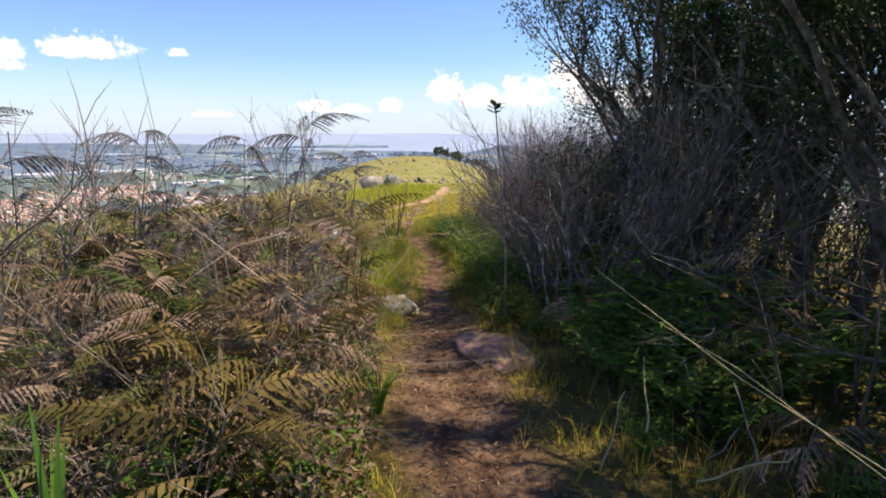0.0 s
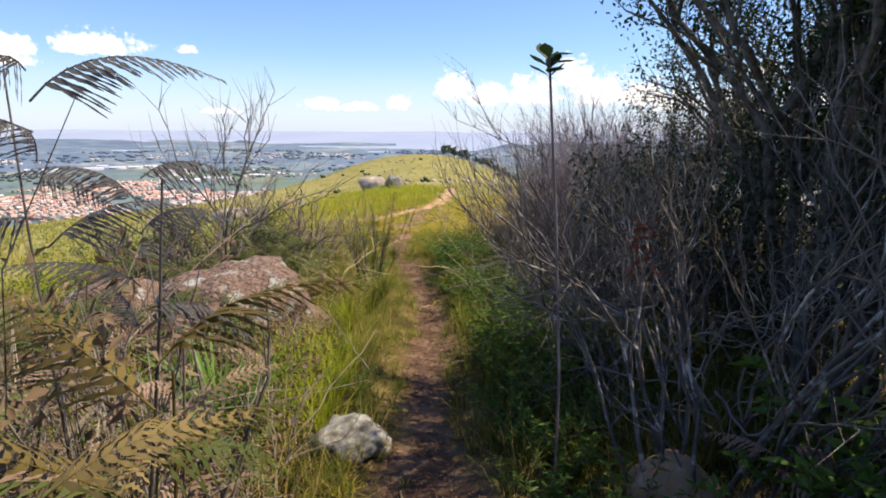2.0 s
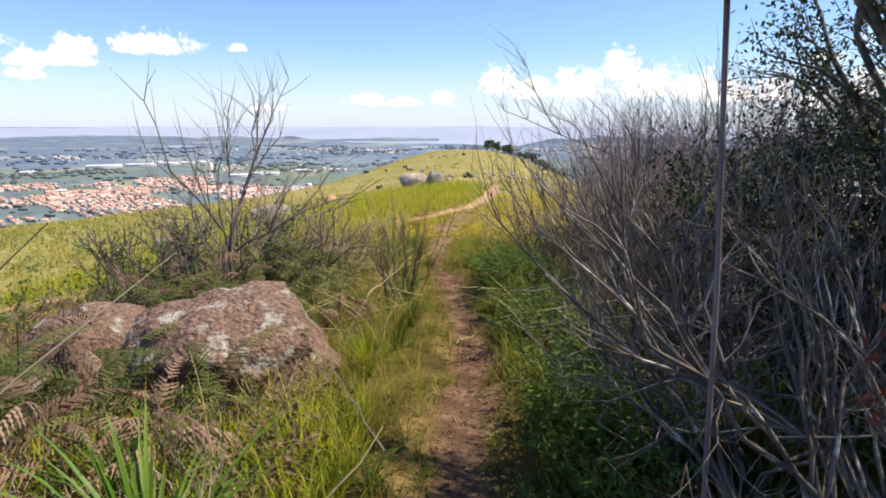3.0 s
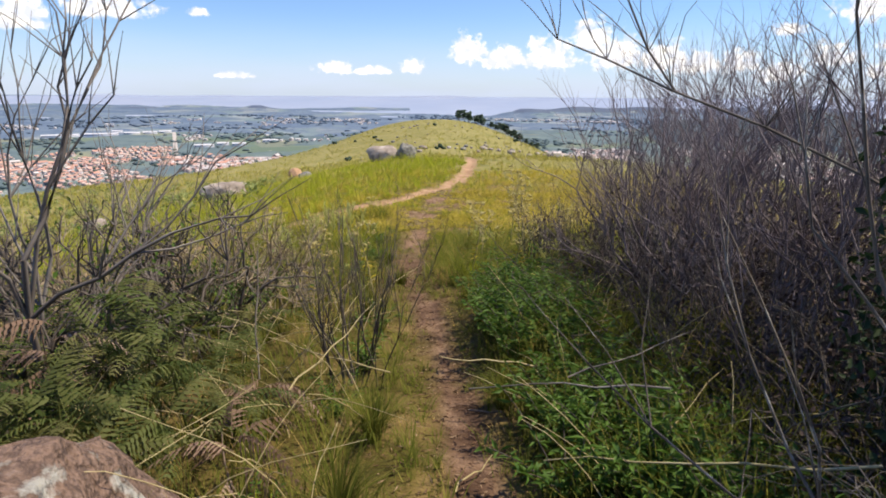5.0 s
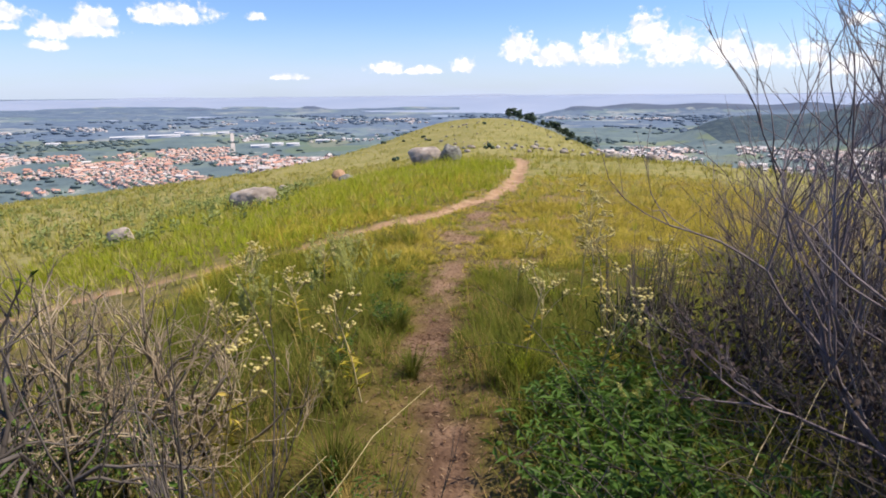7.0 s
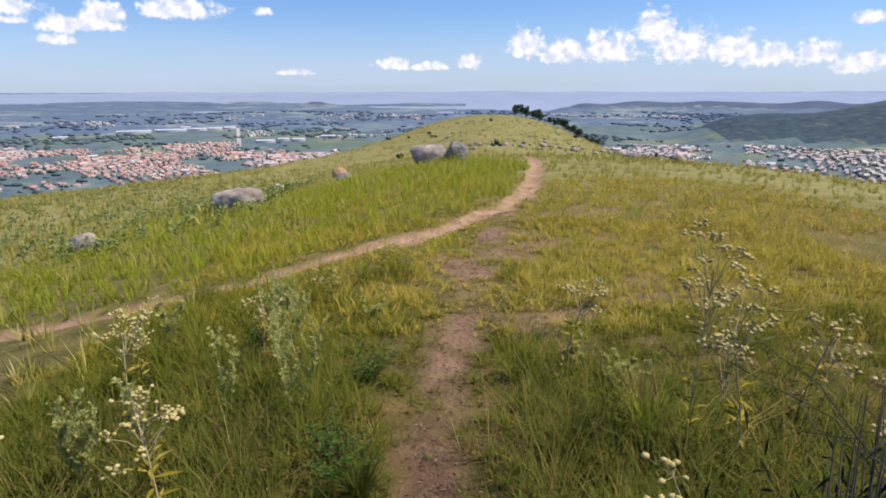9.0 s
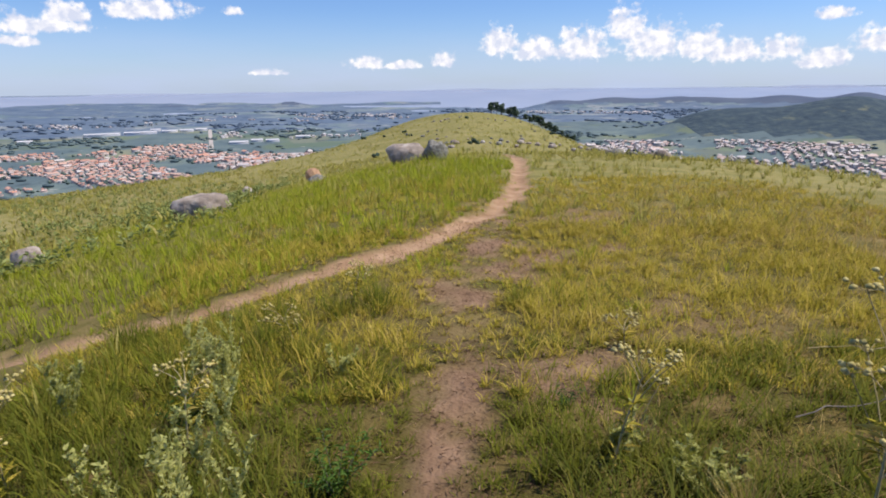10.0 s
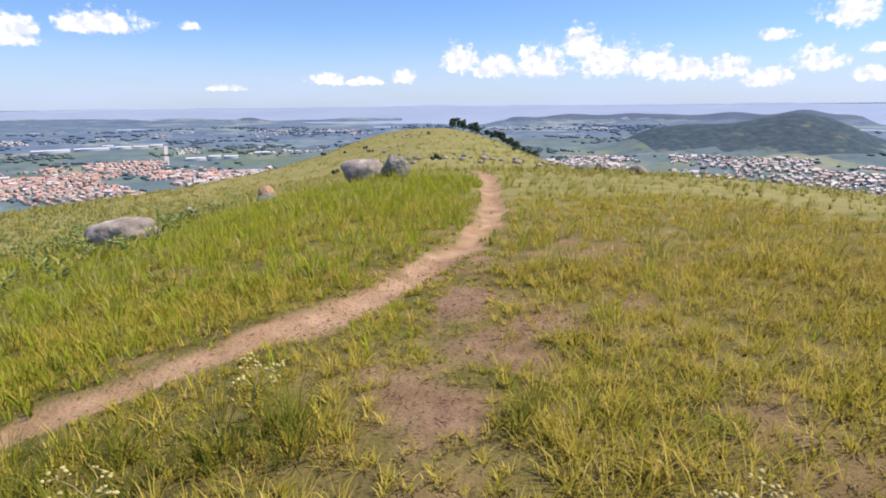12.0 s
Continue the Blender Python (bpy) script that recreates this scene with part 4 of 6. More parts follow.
def plant_ferns():
    rng = np.random.default_rng(41)
    # tall ones that stand against the sky
    for x, y, h, kind, n, q in ((-0.42, 3.9, 1.62, "grey", 8, 0.5), (-0.56, 3.98, 1.86, "grey", 7, 0.75), (-1.1, 3.6, 1.42, "grey", 7, 0.75), (-1.9, 3.0, 1.95, "grey", 8, 0.85), (-2.2, 2.6, 1.5, "grey", 5, 0.8), (-1.6, 3.35, 1.9, "grey", 6, 0.7), (-1.0, 4.05, 1.75, "grey", 6, 0.7), (-2.4, 2.9, 2.0, "grey", 6, 0.8),
                              (-1.5, 3.6, 1.25, "grey", 5, 0.75), (-0.7, 2.9, 1.0, "green", 4, 0.7), (-0.42, 2.9, 0.98, "dead", 4, 0.6), (-0.75, 2.5, 0.85, "dead", 5, 0.65), (-1.1, 2.7, 1.0, "green", 4, 0.7),
                              (-0.55, 2.45, 0.62, "green", 5, 0.6), (-0.95, 2.1, 0.55, "dead", 5, 0.6), (-1.4, 2.9, 1.1, "dead", 5, 0.75), (-0.85, 3.2, 0.9, "dead", 5, 0.65), (-1.7, 2.3, 0.9, "dead", 5, 0.75),
                              (-0.5, 3.25, 0.75, "green", 5, 0.6), (-1.25, 2.2, 0.7, "green", 5, 0.65), (-2.0, 3.6, 1.1, "dead", 5, 0.8), (-2.5, 3.3, 1.2, "grey", 5, 0.8), (-0.65, 4.4, 0.75, "dead", 5, 0.6),
                              (-1.15, 4.6, 0.8, "dead", 5, 0.7), (-1.6, 5.2, 0.7, "dead", 6, 0.7), (-0.35, 4.7, 0.45, "green", 4, 0.5)):
        fern(x, y, h * (0.95 if kind == "grey" else 1), kind, n if kind != "grey" else 7, rng, q, spread=(-5, 40) if kind == "grey" else (0, 45), roll=40)
    for x, y, h, kind, q in ((-0.3, 3.1, 0.85, "dead", 0.55), (-0.35, 2.6, 0.7, "dead", 0.5), (-0.6, 2.75, 1.0, "dead", 0.6), (-0.95, 2.55, 1.05, "dead", 0.6), (-1.3, 2.45, 1.1, "dead", 0.6), (-0.3, 3.6, 1.0, "green", 0.55),
                             (-0.5, 2.2, 0.5, "dead", 0.5), (-0.2, 2.9, 0.5, "green", 0.45), (-1.6, 2.1, 0.9, "green", 0.6), (-1.0, 3.0, 1.15, "green", 0.55), (-0.25, 3.9, 1.1, "dead", 0.5), (-1.9, 2.5, 1.2, "dead", 0.65)):
        fern(x, y, h, kind, 6, rng, q, spread=(-10, 45), roll=50)
    for x, y, h in ((-0.5, 2.3, 0.72), (-0.7, 2.05, 0.6), (-0.95, 2.4, 0.85)):
        fern(x, y, h, "gold", 5, rng, 0.95, spread=(10, 50), roll=55)
    for k in range(34):  # the thick of the bank, up to the edge of the path
        x, y = -0.3 - 2.3 * rng.uniform() ** 1.3, rng.uniform(2.3, 3.95)
        fern(x, y, rng.uniform(0.75, 1.3) * (0.6 + 0.4 * min(1, y - 2.2)) + 0.08 * min(-x, 1.5), ("dead", "green", "gold", "grey", "green", "dead", "gold")[k % 7], 6, rng, rng.uniform(0.6, 0.85), spread=(-5, 60), roll=60)
    for k in range(34):  # withered ones before the boulders
        x, y = rng.uniform(-3.2, -0.7), rng.uniform(4.6, 6.5)
        if x > -1.3 and y < 5.7:
            continue
        fern(x, y, rng.uniform(0.4, 0.6) + 0.12 * min(-x, 2), ("dead", "dead", "dead", "green")[k % 4], 7, rng, 0.7, spread=(-10, 50), roll=50)
    for k in range(12):  # green ones under the trees
        fern(rng.uniform(1.35, 2.2), rng.uniform(2.7, 3.9), rng.uniform(0.25, 0.6), "green", 6, rng, 0.62)
    for k in range(14):  # behind the boulder
        fern(rng.uniform(-2.1, -0.55), rng.uniform(8.05, 8.9), rng.uniform(0.5, 0.8), ("green", "green", "dead", "green")[k % 4], 7, rng, 0.7, spread=(0, 50), roll=40)
    for k in range(15):  # round the boulders
        fern(rng.uniform(-3.2, -1.2), rng.uniform(5.4, 9.0), rng.uniform(0.5, 0.95), ("dead", "green", "dead")[k % 3], 5, rng, 0.7)
    for x, y, h, kind in ((-1.55, 8.9, 0.5, "green"), (-1.2, 9.3, 0.4, "green"), (-1.75, 9.5, 0.55, "green"), (-0.85, 9.7, 0.35, "green"), (-1.3, 8.3, 0.6, "green"), (-0.95, 8.6, 0.5, "green"), (-1.0, 10.4, 0.35, "green"),
                          (-0.75, 8.25, 0.4, "green"), (-0.95, 8.0, 0.45, "green"), (-0.6, 8.6, 0.3, "green"), (-1.15, 8.75, 0.5, "green"), (-0.45, 8.2, 0.3, "dead"), (-0.75, 8.95, 0.35, "green"), (-1.5, 8.2, 0.5, "green"), (-1.9, 8.6, 0.6, "green"), (-0.5, 8.9, 0.3, "dead")):
        fern(x, y, h, kind, 7, rng, 0.72, spread=(-10, 40), roll=30)
    for x, y, h, kind in ((2.3, 3.2, 0.9, "dead"), (1.95, 3.0, 0.8, "green"), (2.6, 2.8, 0.7, "green"), (1.9, 2.2, 0.4, "dead"), (2.6, 3.6, 1.0, "green"), (1.7, 4.4, 0.5, "dead"), (2.2, 2.0, 0.35, "green")):
        fern(x, y, h, kind, 5, rng, 0.7)
    for k in range(14):  # bank that closes the view beside the start
        fern(rng.uniform(-5.5, -2.4), rng.uniform(0.8, 6.5), rng.uniform(0.7, 1.3), ("dead", "grey", "green", "dead")[k % 4], 5, rng, 0.9)


plant_ferns()


# ---- shrubs and trees ----
def shrub_meshes(seed, height, stems, mat, depth=3, lean=0.45, kids=3, spread=0.55, radius=0.011, leaf=None, leaf_n=0, leaf_size=0.035, wander=0.14, up=0.22):
    """Each stem with its forks is a part of its own; the leaves are past counting."""
    rng = np.random.default_rng(seed)
    tips, meshes = [], []
    for k in range(stems):
        wood = Shape()
        a = k * 2.4 + rng.uniform(-0.5, 0.5)
        q = rng.uniform(0.3, 1.0) * lean
        r0 = rng.uniform(0, 0.06) * stems ** 0.5
        grow(wood, rng, (r0 * math.cos(a), r0 * math.sin(a), -0.05), (q * math.cos(a), q * math.sin(a), 1), height * rng.uniform(0.36, 0.5), radius * rng.uniform(0.7, 1.2), depth, kids, spread, wander, up, tips)
        meshes.append(("stem", wood.mesh("stem", mat)))
    if leaf_n:
        s = Shape()
        if leaf is M_DEADLEAF:  # dead leaves cling low down only
            tips = [q for q in tips if q[0][2] < 0.5 * height]
        pick = rng.integers(len(tips), size=leaf_n)
        pos = np.array([tips[i][0] for i in pick]) + rng.normal(0, 0.02, (leaf_n, 3))
        way = np.array([tips[i][1] for i in pick]) * 0.5 + rng.normal(0, 0.7, (leaf_n, 3))
        leaves(s, pos, way, leaf_size * rng.uniform(0.7, 1.3, leaf_n), leaf_size * 0.5, rng)
        meshes.append(("foliage", s.mesh("foliage", leaf)))
    return meshes


def plant(name, meshes, x, y, scale, turn, label, category, group="", tilt=(0, 0)):
    t = thing(name, pose(x, y, gz(x, y) - 0.02, tilt[0], tilt[1], turn), label, category, group)
    t.scale = (scale, scale, scale)
    for n, me in meshes:
        ob = part(n, me, None, t)
        if n not in ("stem", "bough", "shoot"):
            ob["kind"] = "stuff"
    return t


M_DEADLEAF = material("purple_brown_leaf", [(0.045, 0.032, 0.032), (0.08, 0.058, 0.055), (0.13, 0.10, 0.085)], 2.0, 0.9, island=0.6, thin=0.15)


def plant_shrubs():
    rng = np.random.default_rng(51)
    grey = [shrub_meshes(60 + k, 2.0, 7, M_TWIG, 4, 0.45, 3, 0.8, 0.011, wander=0.3, up=0.14) for k in range(3)]
    lichened = [shrub_meshes(65 + k, 2.3, 6, M_LICHBARK, 4, 0.2, 3, 0.42, 0.015, wander=0.17, up=0.3) for k in range(2)]
    dark = [shrub_meshes(70 + k, 1.0, 7, M_TWIG_WARM, 4, 0.75, 3, 0.75, 0.012, wander=0.2, up=0.12) for k in range(2)]
    stubby = [shrub_meshes(170 + k, 1.0, 6, M_TWIG_DARK, 4, 0.6, 3, 0.7, 0.02, M_BROADLEAF, 120, 0.03, wander=0.26, up=0.15) for k in range(2)]
    green = [shrub_meshes(75 + k, 1.0, 8, M_TWIG_DARK, 3, 0.6, 3, 0.6, 0.009, M_BROADLEAF, 700, 0.035) for k in range(2)]
    purple = [shrub_meshes(80 + k, 2.3, 6, M_TWIG_GLARED, 4, 0.3, 3, 0.5, 0.013, M_DEADLEAF, 110, 0.035, wander=0.17) for k in range(3)]
    leafy = [shrub_meshes(90 + k, 2.2, 5, M_TWIG_DARK, 3, 0.5, 3, 0.6, 0.013, M_DARKLEAF, 4200, 0.026) for k in range(2)]
    thin = [shrub_meshes(95 + k, 1.4, 3, M_TWIG, 2, 0.2, 3, 0.5, 0.009) for k in range(2)]
    thorny = shrub_meshes(98, 1.8, 3, M_TWIG, 3, 0.3, 4, 0.75, 0.014)
    grey_thorn = shrub_meshes(99, 1.8, 5, M_TWIG, 3, 0.3, 4, 0.6, 0.014)
    # bare grey shrubs beside the first stretch
    for k, (x, y, q) in enumerate(((1.45, 6.0, 0.8), (1.6, 6.4, 0.7), (1.95, 6.1, 0.95), (1.95, 5.1, 0.95), (2.4, 4.4, 1.1))):
        plant("bare_shrub", grey[k % 3], x, y, q, rng.uniform(0, 360), "leafless grey shrub of many thin lichened twigs", "shrub", "bare grey shrubs")
    for k, (x, y, q) in enumerate(((1.45, 4.7, 0.85), (1.75, 4.6, 1.0), (2.0, 4.3, 1.05), (1.62, 5.7, 0.85))):
        plant("lichened_shrub", lichened[k % 2], x, y, q, rng.uniform(0, 360), "many-stemmed bare shrub with pale lichen on its bark", "shrub", "lichened shrubs", (0, 16))
    # dead stems among the bracken
    for k, (x, y, q) in enumerate(((-0.65, 4.2, 0.9), (-0.8, 3.9, 0.9), (-1.0, 3.6, 0.95), (-1.5, 3.2, 1.0), (-2.0, 3.4, 1.15), (-1.25, 4.4, 1.0), (-0.75, 4.9, 0.7), (-1.8, 4.6, 0.9), (-2.5, 2.6, 1.1), (-2.6, 4.2, 1.0), (-0.55, 3.4, 0.7), (-3.2, 3.6, 1.2),
                                   (-1.3, 2.6, 0.8), (-0.4, 6.2, 0.5), (-0.9, 6.2, 0.55), (-1.6, 6.3, 0.5), (-0.8, 3.2, 0.9), (-1.7, 2.6, 0.9), (-2.2, 3.0, 1.0), (-1.2, 3.1, 0.9), (-0.45, 4.15, 1.1), (-0.6, 4.3, 1.15), (-1.6, 3.9, 1.3))):
        plant("dead_shrub", (thin)[k % 2], x, y, q, rng.uniform(0, 360), "thin dead grey stems rising out of the bracken", "dead shrub", "dead stems")
    pale = [shrub_meshes(110 + k, 1.2, 6, M_STALK, 3, 0.7, 3, 0.65, 0.009, wander=0.2) for k in range(3)]
    for k, (x, y, q) in enumerate(((-0.55, 4.3, 0.8), (-0.6, 3.9, 0.9), (-0.95, 3.3, 1.0), (-1.4, 2.8, 1.0), (-0.3, 4.9, 0.7), (-1.9, 3.1, 1.15), (-0.8, 4.6, 0.75), (-1.15, 2.3, 0.8), (-2.3, 2.4, 1.1), (-0.4, 3.2, 0.75), (-1.6, 3.9, 1.0), (-0.6, 5.7, 0.5))):
        plant("dead_shrub", pale[k % 3], x, y, q, rng.uniform(0, 360), "spreading dead shrub of pale broken stalks", "dead shrub", "pale dead shrubs")
    # dark stubby shrubs left of the path
    for k, (x, y, q) in enumerate(((-1.05, 10.45, 1.25), (-1.7, 10.7, 1.5), (-0.8, 10.8, 1.15), (-2.4, 10.6, 1.5), (-1.35, 11.0, 1.1), (-2.9, 10.9, 1.5))):
        plant("dry_shrub", dark[k % 2], x, y, q, rng.uniform(0, 360), "small dry shrub of bare crooked straw-brown twigs", "shrub", "dry bare shrubs")
    for k, (x, y, q) in enumerate(((-1.3, 9.85, 1.35), (-1.75, 9.6, 1.5), (-2.3, 9.9, 1.5), (-2.1, 9.0, 1.3), (-3.1, 9.8, 1.5))):
        plant("stubby_shrub", stubby[k % 2], x, y, q, rng.uniform(0, 360), "dark crooked shrub with stout stems and few leaves", "shrub", "dark stubby shrubs")
    for k, (x, y, q) in enumerate(((-1.6, 9.9, 0.95), (-2.3, 9.4, 1.1), (-1.0, 10.2, 0.8), (-2.8, 9.8, 1.1), (-2.6, 8.6, 1.0), (-3.4, 9.0, 1.1), (-3.2, 8.0, 0.9))):
        plant("small_shrub", green[k % 2], x, y, q, rng.uniform(0, 360), "small shrub with sparse green leaves beside the boulders", "shrub", "small green shrubs")
    plant("dark_shrub", shrub_meshes(73, 1.5, 12, M_TWIG_DARK, 3, 0.12, 3, 0.2, 0.009, up=0.5), -0.02, 9.25, 0.85, 40, "slim dark shrub of bare upright stems", "shrub", "dark bare shrubs")
    for x, y, q in ((-2.1, 3.2, 1.25), (-1.75, 3.5, 1.1), (-2.4, 3.0, 1.35), (-3.0, 3.3, 1.3)):
        plant("bare_shrub", grey_thorn, x, y, q, rng.uniform(0, 360), "tall thin bare shrub with forked grey twigs", "shrub", "bare grey shrubs")
    plant("bare_shrub", thorny, -1.75, 9.0, 1.5, 30, "slender bare shrub with thorny side twigs", "shrub", "bare grey shrubs")
    # purple-grey thicket
    for k, (x, y, q) in enumerate(((2.3, 9.9, 0.9), (2.55, 10.7, 1.0), (2.45, 9.1, 0.95), (2.6, 10.2, 1.1), (2.9, 9.3, 1.1), (2.85, 11.2, 1.0), (3.3, 10.4, 1.15), (3.5, 9.0, 1.15), (2.3, 8.7, 0.8), (2.7, 8.3, 1.0), (3.9, 11.0, 1.15), (3.6, 11.8, 0.95),
                                   (4.3, 9.8, 1.2), (3.6, 8.0, 1.1), (2.35, 9.4, 0.8), (4.6, 8.6, 1.1), (2.45, 10.3, 0.8), (2.7, 11.6, 0.8), (2.6, 9.7, 0.95), (2.3, 11.3, 0.62), (2.4, 11.7, 0.7))):
        plant("bare_shrub", purple[k % 3], x, y, q, rng.uniform(0, 360), "dense leafless shrub of fine twigs, paled purple-grey for glare", "shrub", "purple thicket")
    # the three with x below 3 are added to shade the weeds
    for k, (x, y, q) in enumerate(((4.0, 7.6, 1.4), (2.8, 6.9, 1.1), (2.55, 6.3, 0.95), (2.6, 7.4, 0.85), (4.4, 8.6, 1.3), (4.9, 7.2, 1.5), (5.2, 9.4, 1.3))):
        plant("leafy_shrub", leafy[k % 2], x, y, q, rng.uniform(0, 360), "dark-leaved shrub rising out of the bare thicket, nearest ones added as shade", "shrub", "leafy shrubs")
    # long dead bough that reaches over the path
    t = thing("dead_bough", pose(0, 0, 0), "long bare dead bough leaning out of the thicket over the path", "branch")
    main = np.array([(3.0, 7.9, gz(3.0, 7.9) - 0.05), (2.85, 7.95, 0.45), (2.6, 8.0, 0.83), (2.1, 8.08, 1.08), (1.65, 8.15, 1.29), (1.3, 8.2, 1.42), (1.05, 8.22, 1.53), (0.87, 8.25, 1.6)])
    fork = np.array([(1.32, 8.2, 1.41), (1.2, 8.21, 1.56), (1.1, 8.2, 1.74), (1.03, 8.2, 1.92)])
    for line, thick in ((main, 0.0085), (fork, 0.0045)):
        s = Shape()
        tube(s, line, np.linspace(thick, 0.003, len(line)), 6)
        for p in line[2:] if thick > 0.006 else line[1:]:
            for _ in range(4):
                grow(s, rng, p, (rng.normal(-0.5, 0.4), rng.normal(0, 0.5), 0.8), rng.uniform(0.1, 0.3), 0.0026, 1, 2, 0.5, 0.12, 0.1)
        part("bough", s, M_TWIG, t)
    # dark upright stalk clump at the end of the thicket
    s = Shape()
    n = 44
    a, r = rng.uniform(0, 6.28, n), 0.2 * np.sqrt(rng.uniform(0, 1, n))
    for k in range(n):
        h = rng.uniform(0.55, 1.15)
        tube(s, [(r[k] * math.cos(a[k]), r[k] * math.sin(a[k]), -0.03), (r[k] * 1.3 * math.cos(a[k]), r[k] * 1.3 * math.sin(a[k]), h * 0.55), (r[k] * 1.6 * math.cos(a[k]) + rng.normal(0, 0.03), r[k] * 1.6 * math.sin(a[k]), h)], [0.005, 0.004, 0.0015], 3)
    lf = Shape()
    pos = np.stack([0.2 * rng.normal(size=220), 0.2 * rng.normal(size=220), rng.uniform(0.0, 0.5, 220)], 1)
    leaves(lf, pos, rng.normal(size=(220, 3)) * 0.5 + [0, 0, 1.2], 0.13, 0.014, rng)
    for x, y, q in ((1.72, 12.05, 0.9), (1.98, 12.3, 0.85)):
        plant("dark_stalk_clump", [("stalk_tuft", s.mesh("stalk_tuft", M_TWIG_DARK)), ("foliage", lf.mesh("foliage", M_DARKLEAF))], x, y, q, rng.uniform(0, 360), "dark clump of upright stalks with narrow leaves", "weed", "dark stalk clumps")


plant_shrubs()


def plant_trees():
    """Small evergreen trees that shade the start of the path."""
    # a few stand beside the view, added mainly to shade path and verge
    for k, (x, y, h, r, thick) in enumerate(((2.75, 5.6, 4.5, 1.2, 0.05), (3.1, 6.0, 4.4, 1.2, 0.05), (3.3, 3.0, 4.0, 1.2, 0.05), (3.2, 5.5, 4.6, 1.5, 0.06), (3.4, 3.9, 5.0, 1.6, 0.07), (3.0, 2.4, 4.4, 1.3, 0.05), (4.2, 5.6, 5.0, 1.7, 0.07),
                                             (4.5, 3.2, 5.2, 1.8, 0.07), (3.2, 0.9, 4.5, 1.4, 0.06), (5.2, 4.5, 5.5, 2.0, 0.08), (4.4, 6.9, 3.6, 1.3, 0.05), (5.6, 2.2, 5.5, 2.0, 0.08), (5.4, 6.8, 4.6, 1.7, 0.07), (3.1, 6.3, 3.9, 1.3, 0.05), (3.6, 7.3, 4.0, 1.4, 0.05), (5.2, 8.2, 4.2, 1.5, 0.06), (6.8, 5.2, 5.2, 2.2, 0.08), (2.6, 1.3, 4.6, 1.3, 0.05), (2.5, 1.9, 4.4, 1.3, 0.05), (3.55, 5.3, 4.4, 1.3, 0.05))):
        rng = np.random.default_rng(200 + k)
        wood, tips = Shape(), []
        n = 3 if k % 2 else 2
        for b in range(n):
            a = rng.uniform(0, 6.28)
            grow(wood, rng, (0.08 * math.cos(a), 0.08 * math.sin(a), -0.08), (0.25 * math.cos(a), 0.25 * math.sin(a), 1), h * 0.42, thick, 4, 3, 0.62, 0.1, 0.18, tips, 6, 0.62)
        low = Shape()
        for _ in range(10):
            a, z = rng.uniform(0, 6.28), rng.uniform(0.4, h * 0.45)
            grow(low, rng, (0.1 * math.cos(a), 0.1 * math.sin(a), z), (math.cos(a), math.sin(a), 0.35), 0.6, 0.008, 2, 3, 0.6, 0.15, 0.0)
        t = thing("evergreen_tree", pose(x, y, gz(x, y), 0, 0, rng.uniform(0, 360)), "small dark evergreen tree with several lichened stems", "tree", "trees by the path")
        part("trunk", wood, M_BARK, t)
        tagged(part("dead_wood", low, M_TWIG_DARK, t), kind="stuff")
        P = np.array([p for p, _ in tips])
        D = np.array([d for _, d in tips])
        keep = P[:, 2] > h * (0.28 if x > 3.0 else 0.34 if y < 2.5 else 0.42)
        P, D = P[keep], D[keep]
        m = 9000 if k < 7 or k > 16 else 7500 if y < 7 else 4500
        pick = rng.integers(len(P), size=m)
        s = Shape()
        leaves(s, P[pick] + rng.normal(0, 0.07, (m, 3)), D[pick] * 0.5 + rng.normal(0, 0.7, (m, 3)), rng.uniform(0.026, 0.048, m), 0.02, rng)
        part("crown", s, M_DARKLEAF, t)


plant_trees()


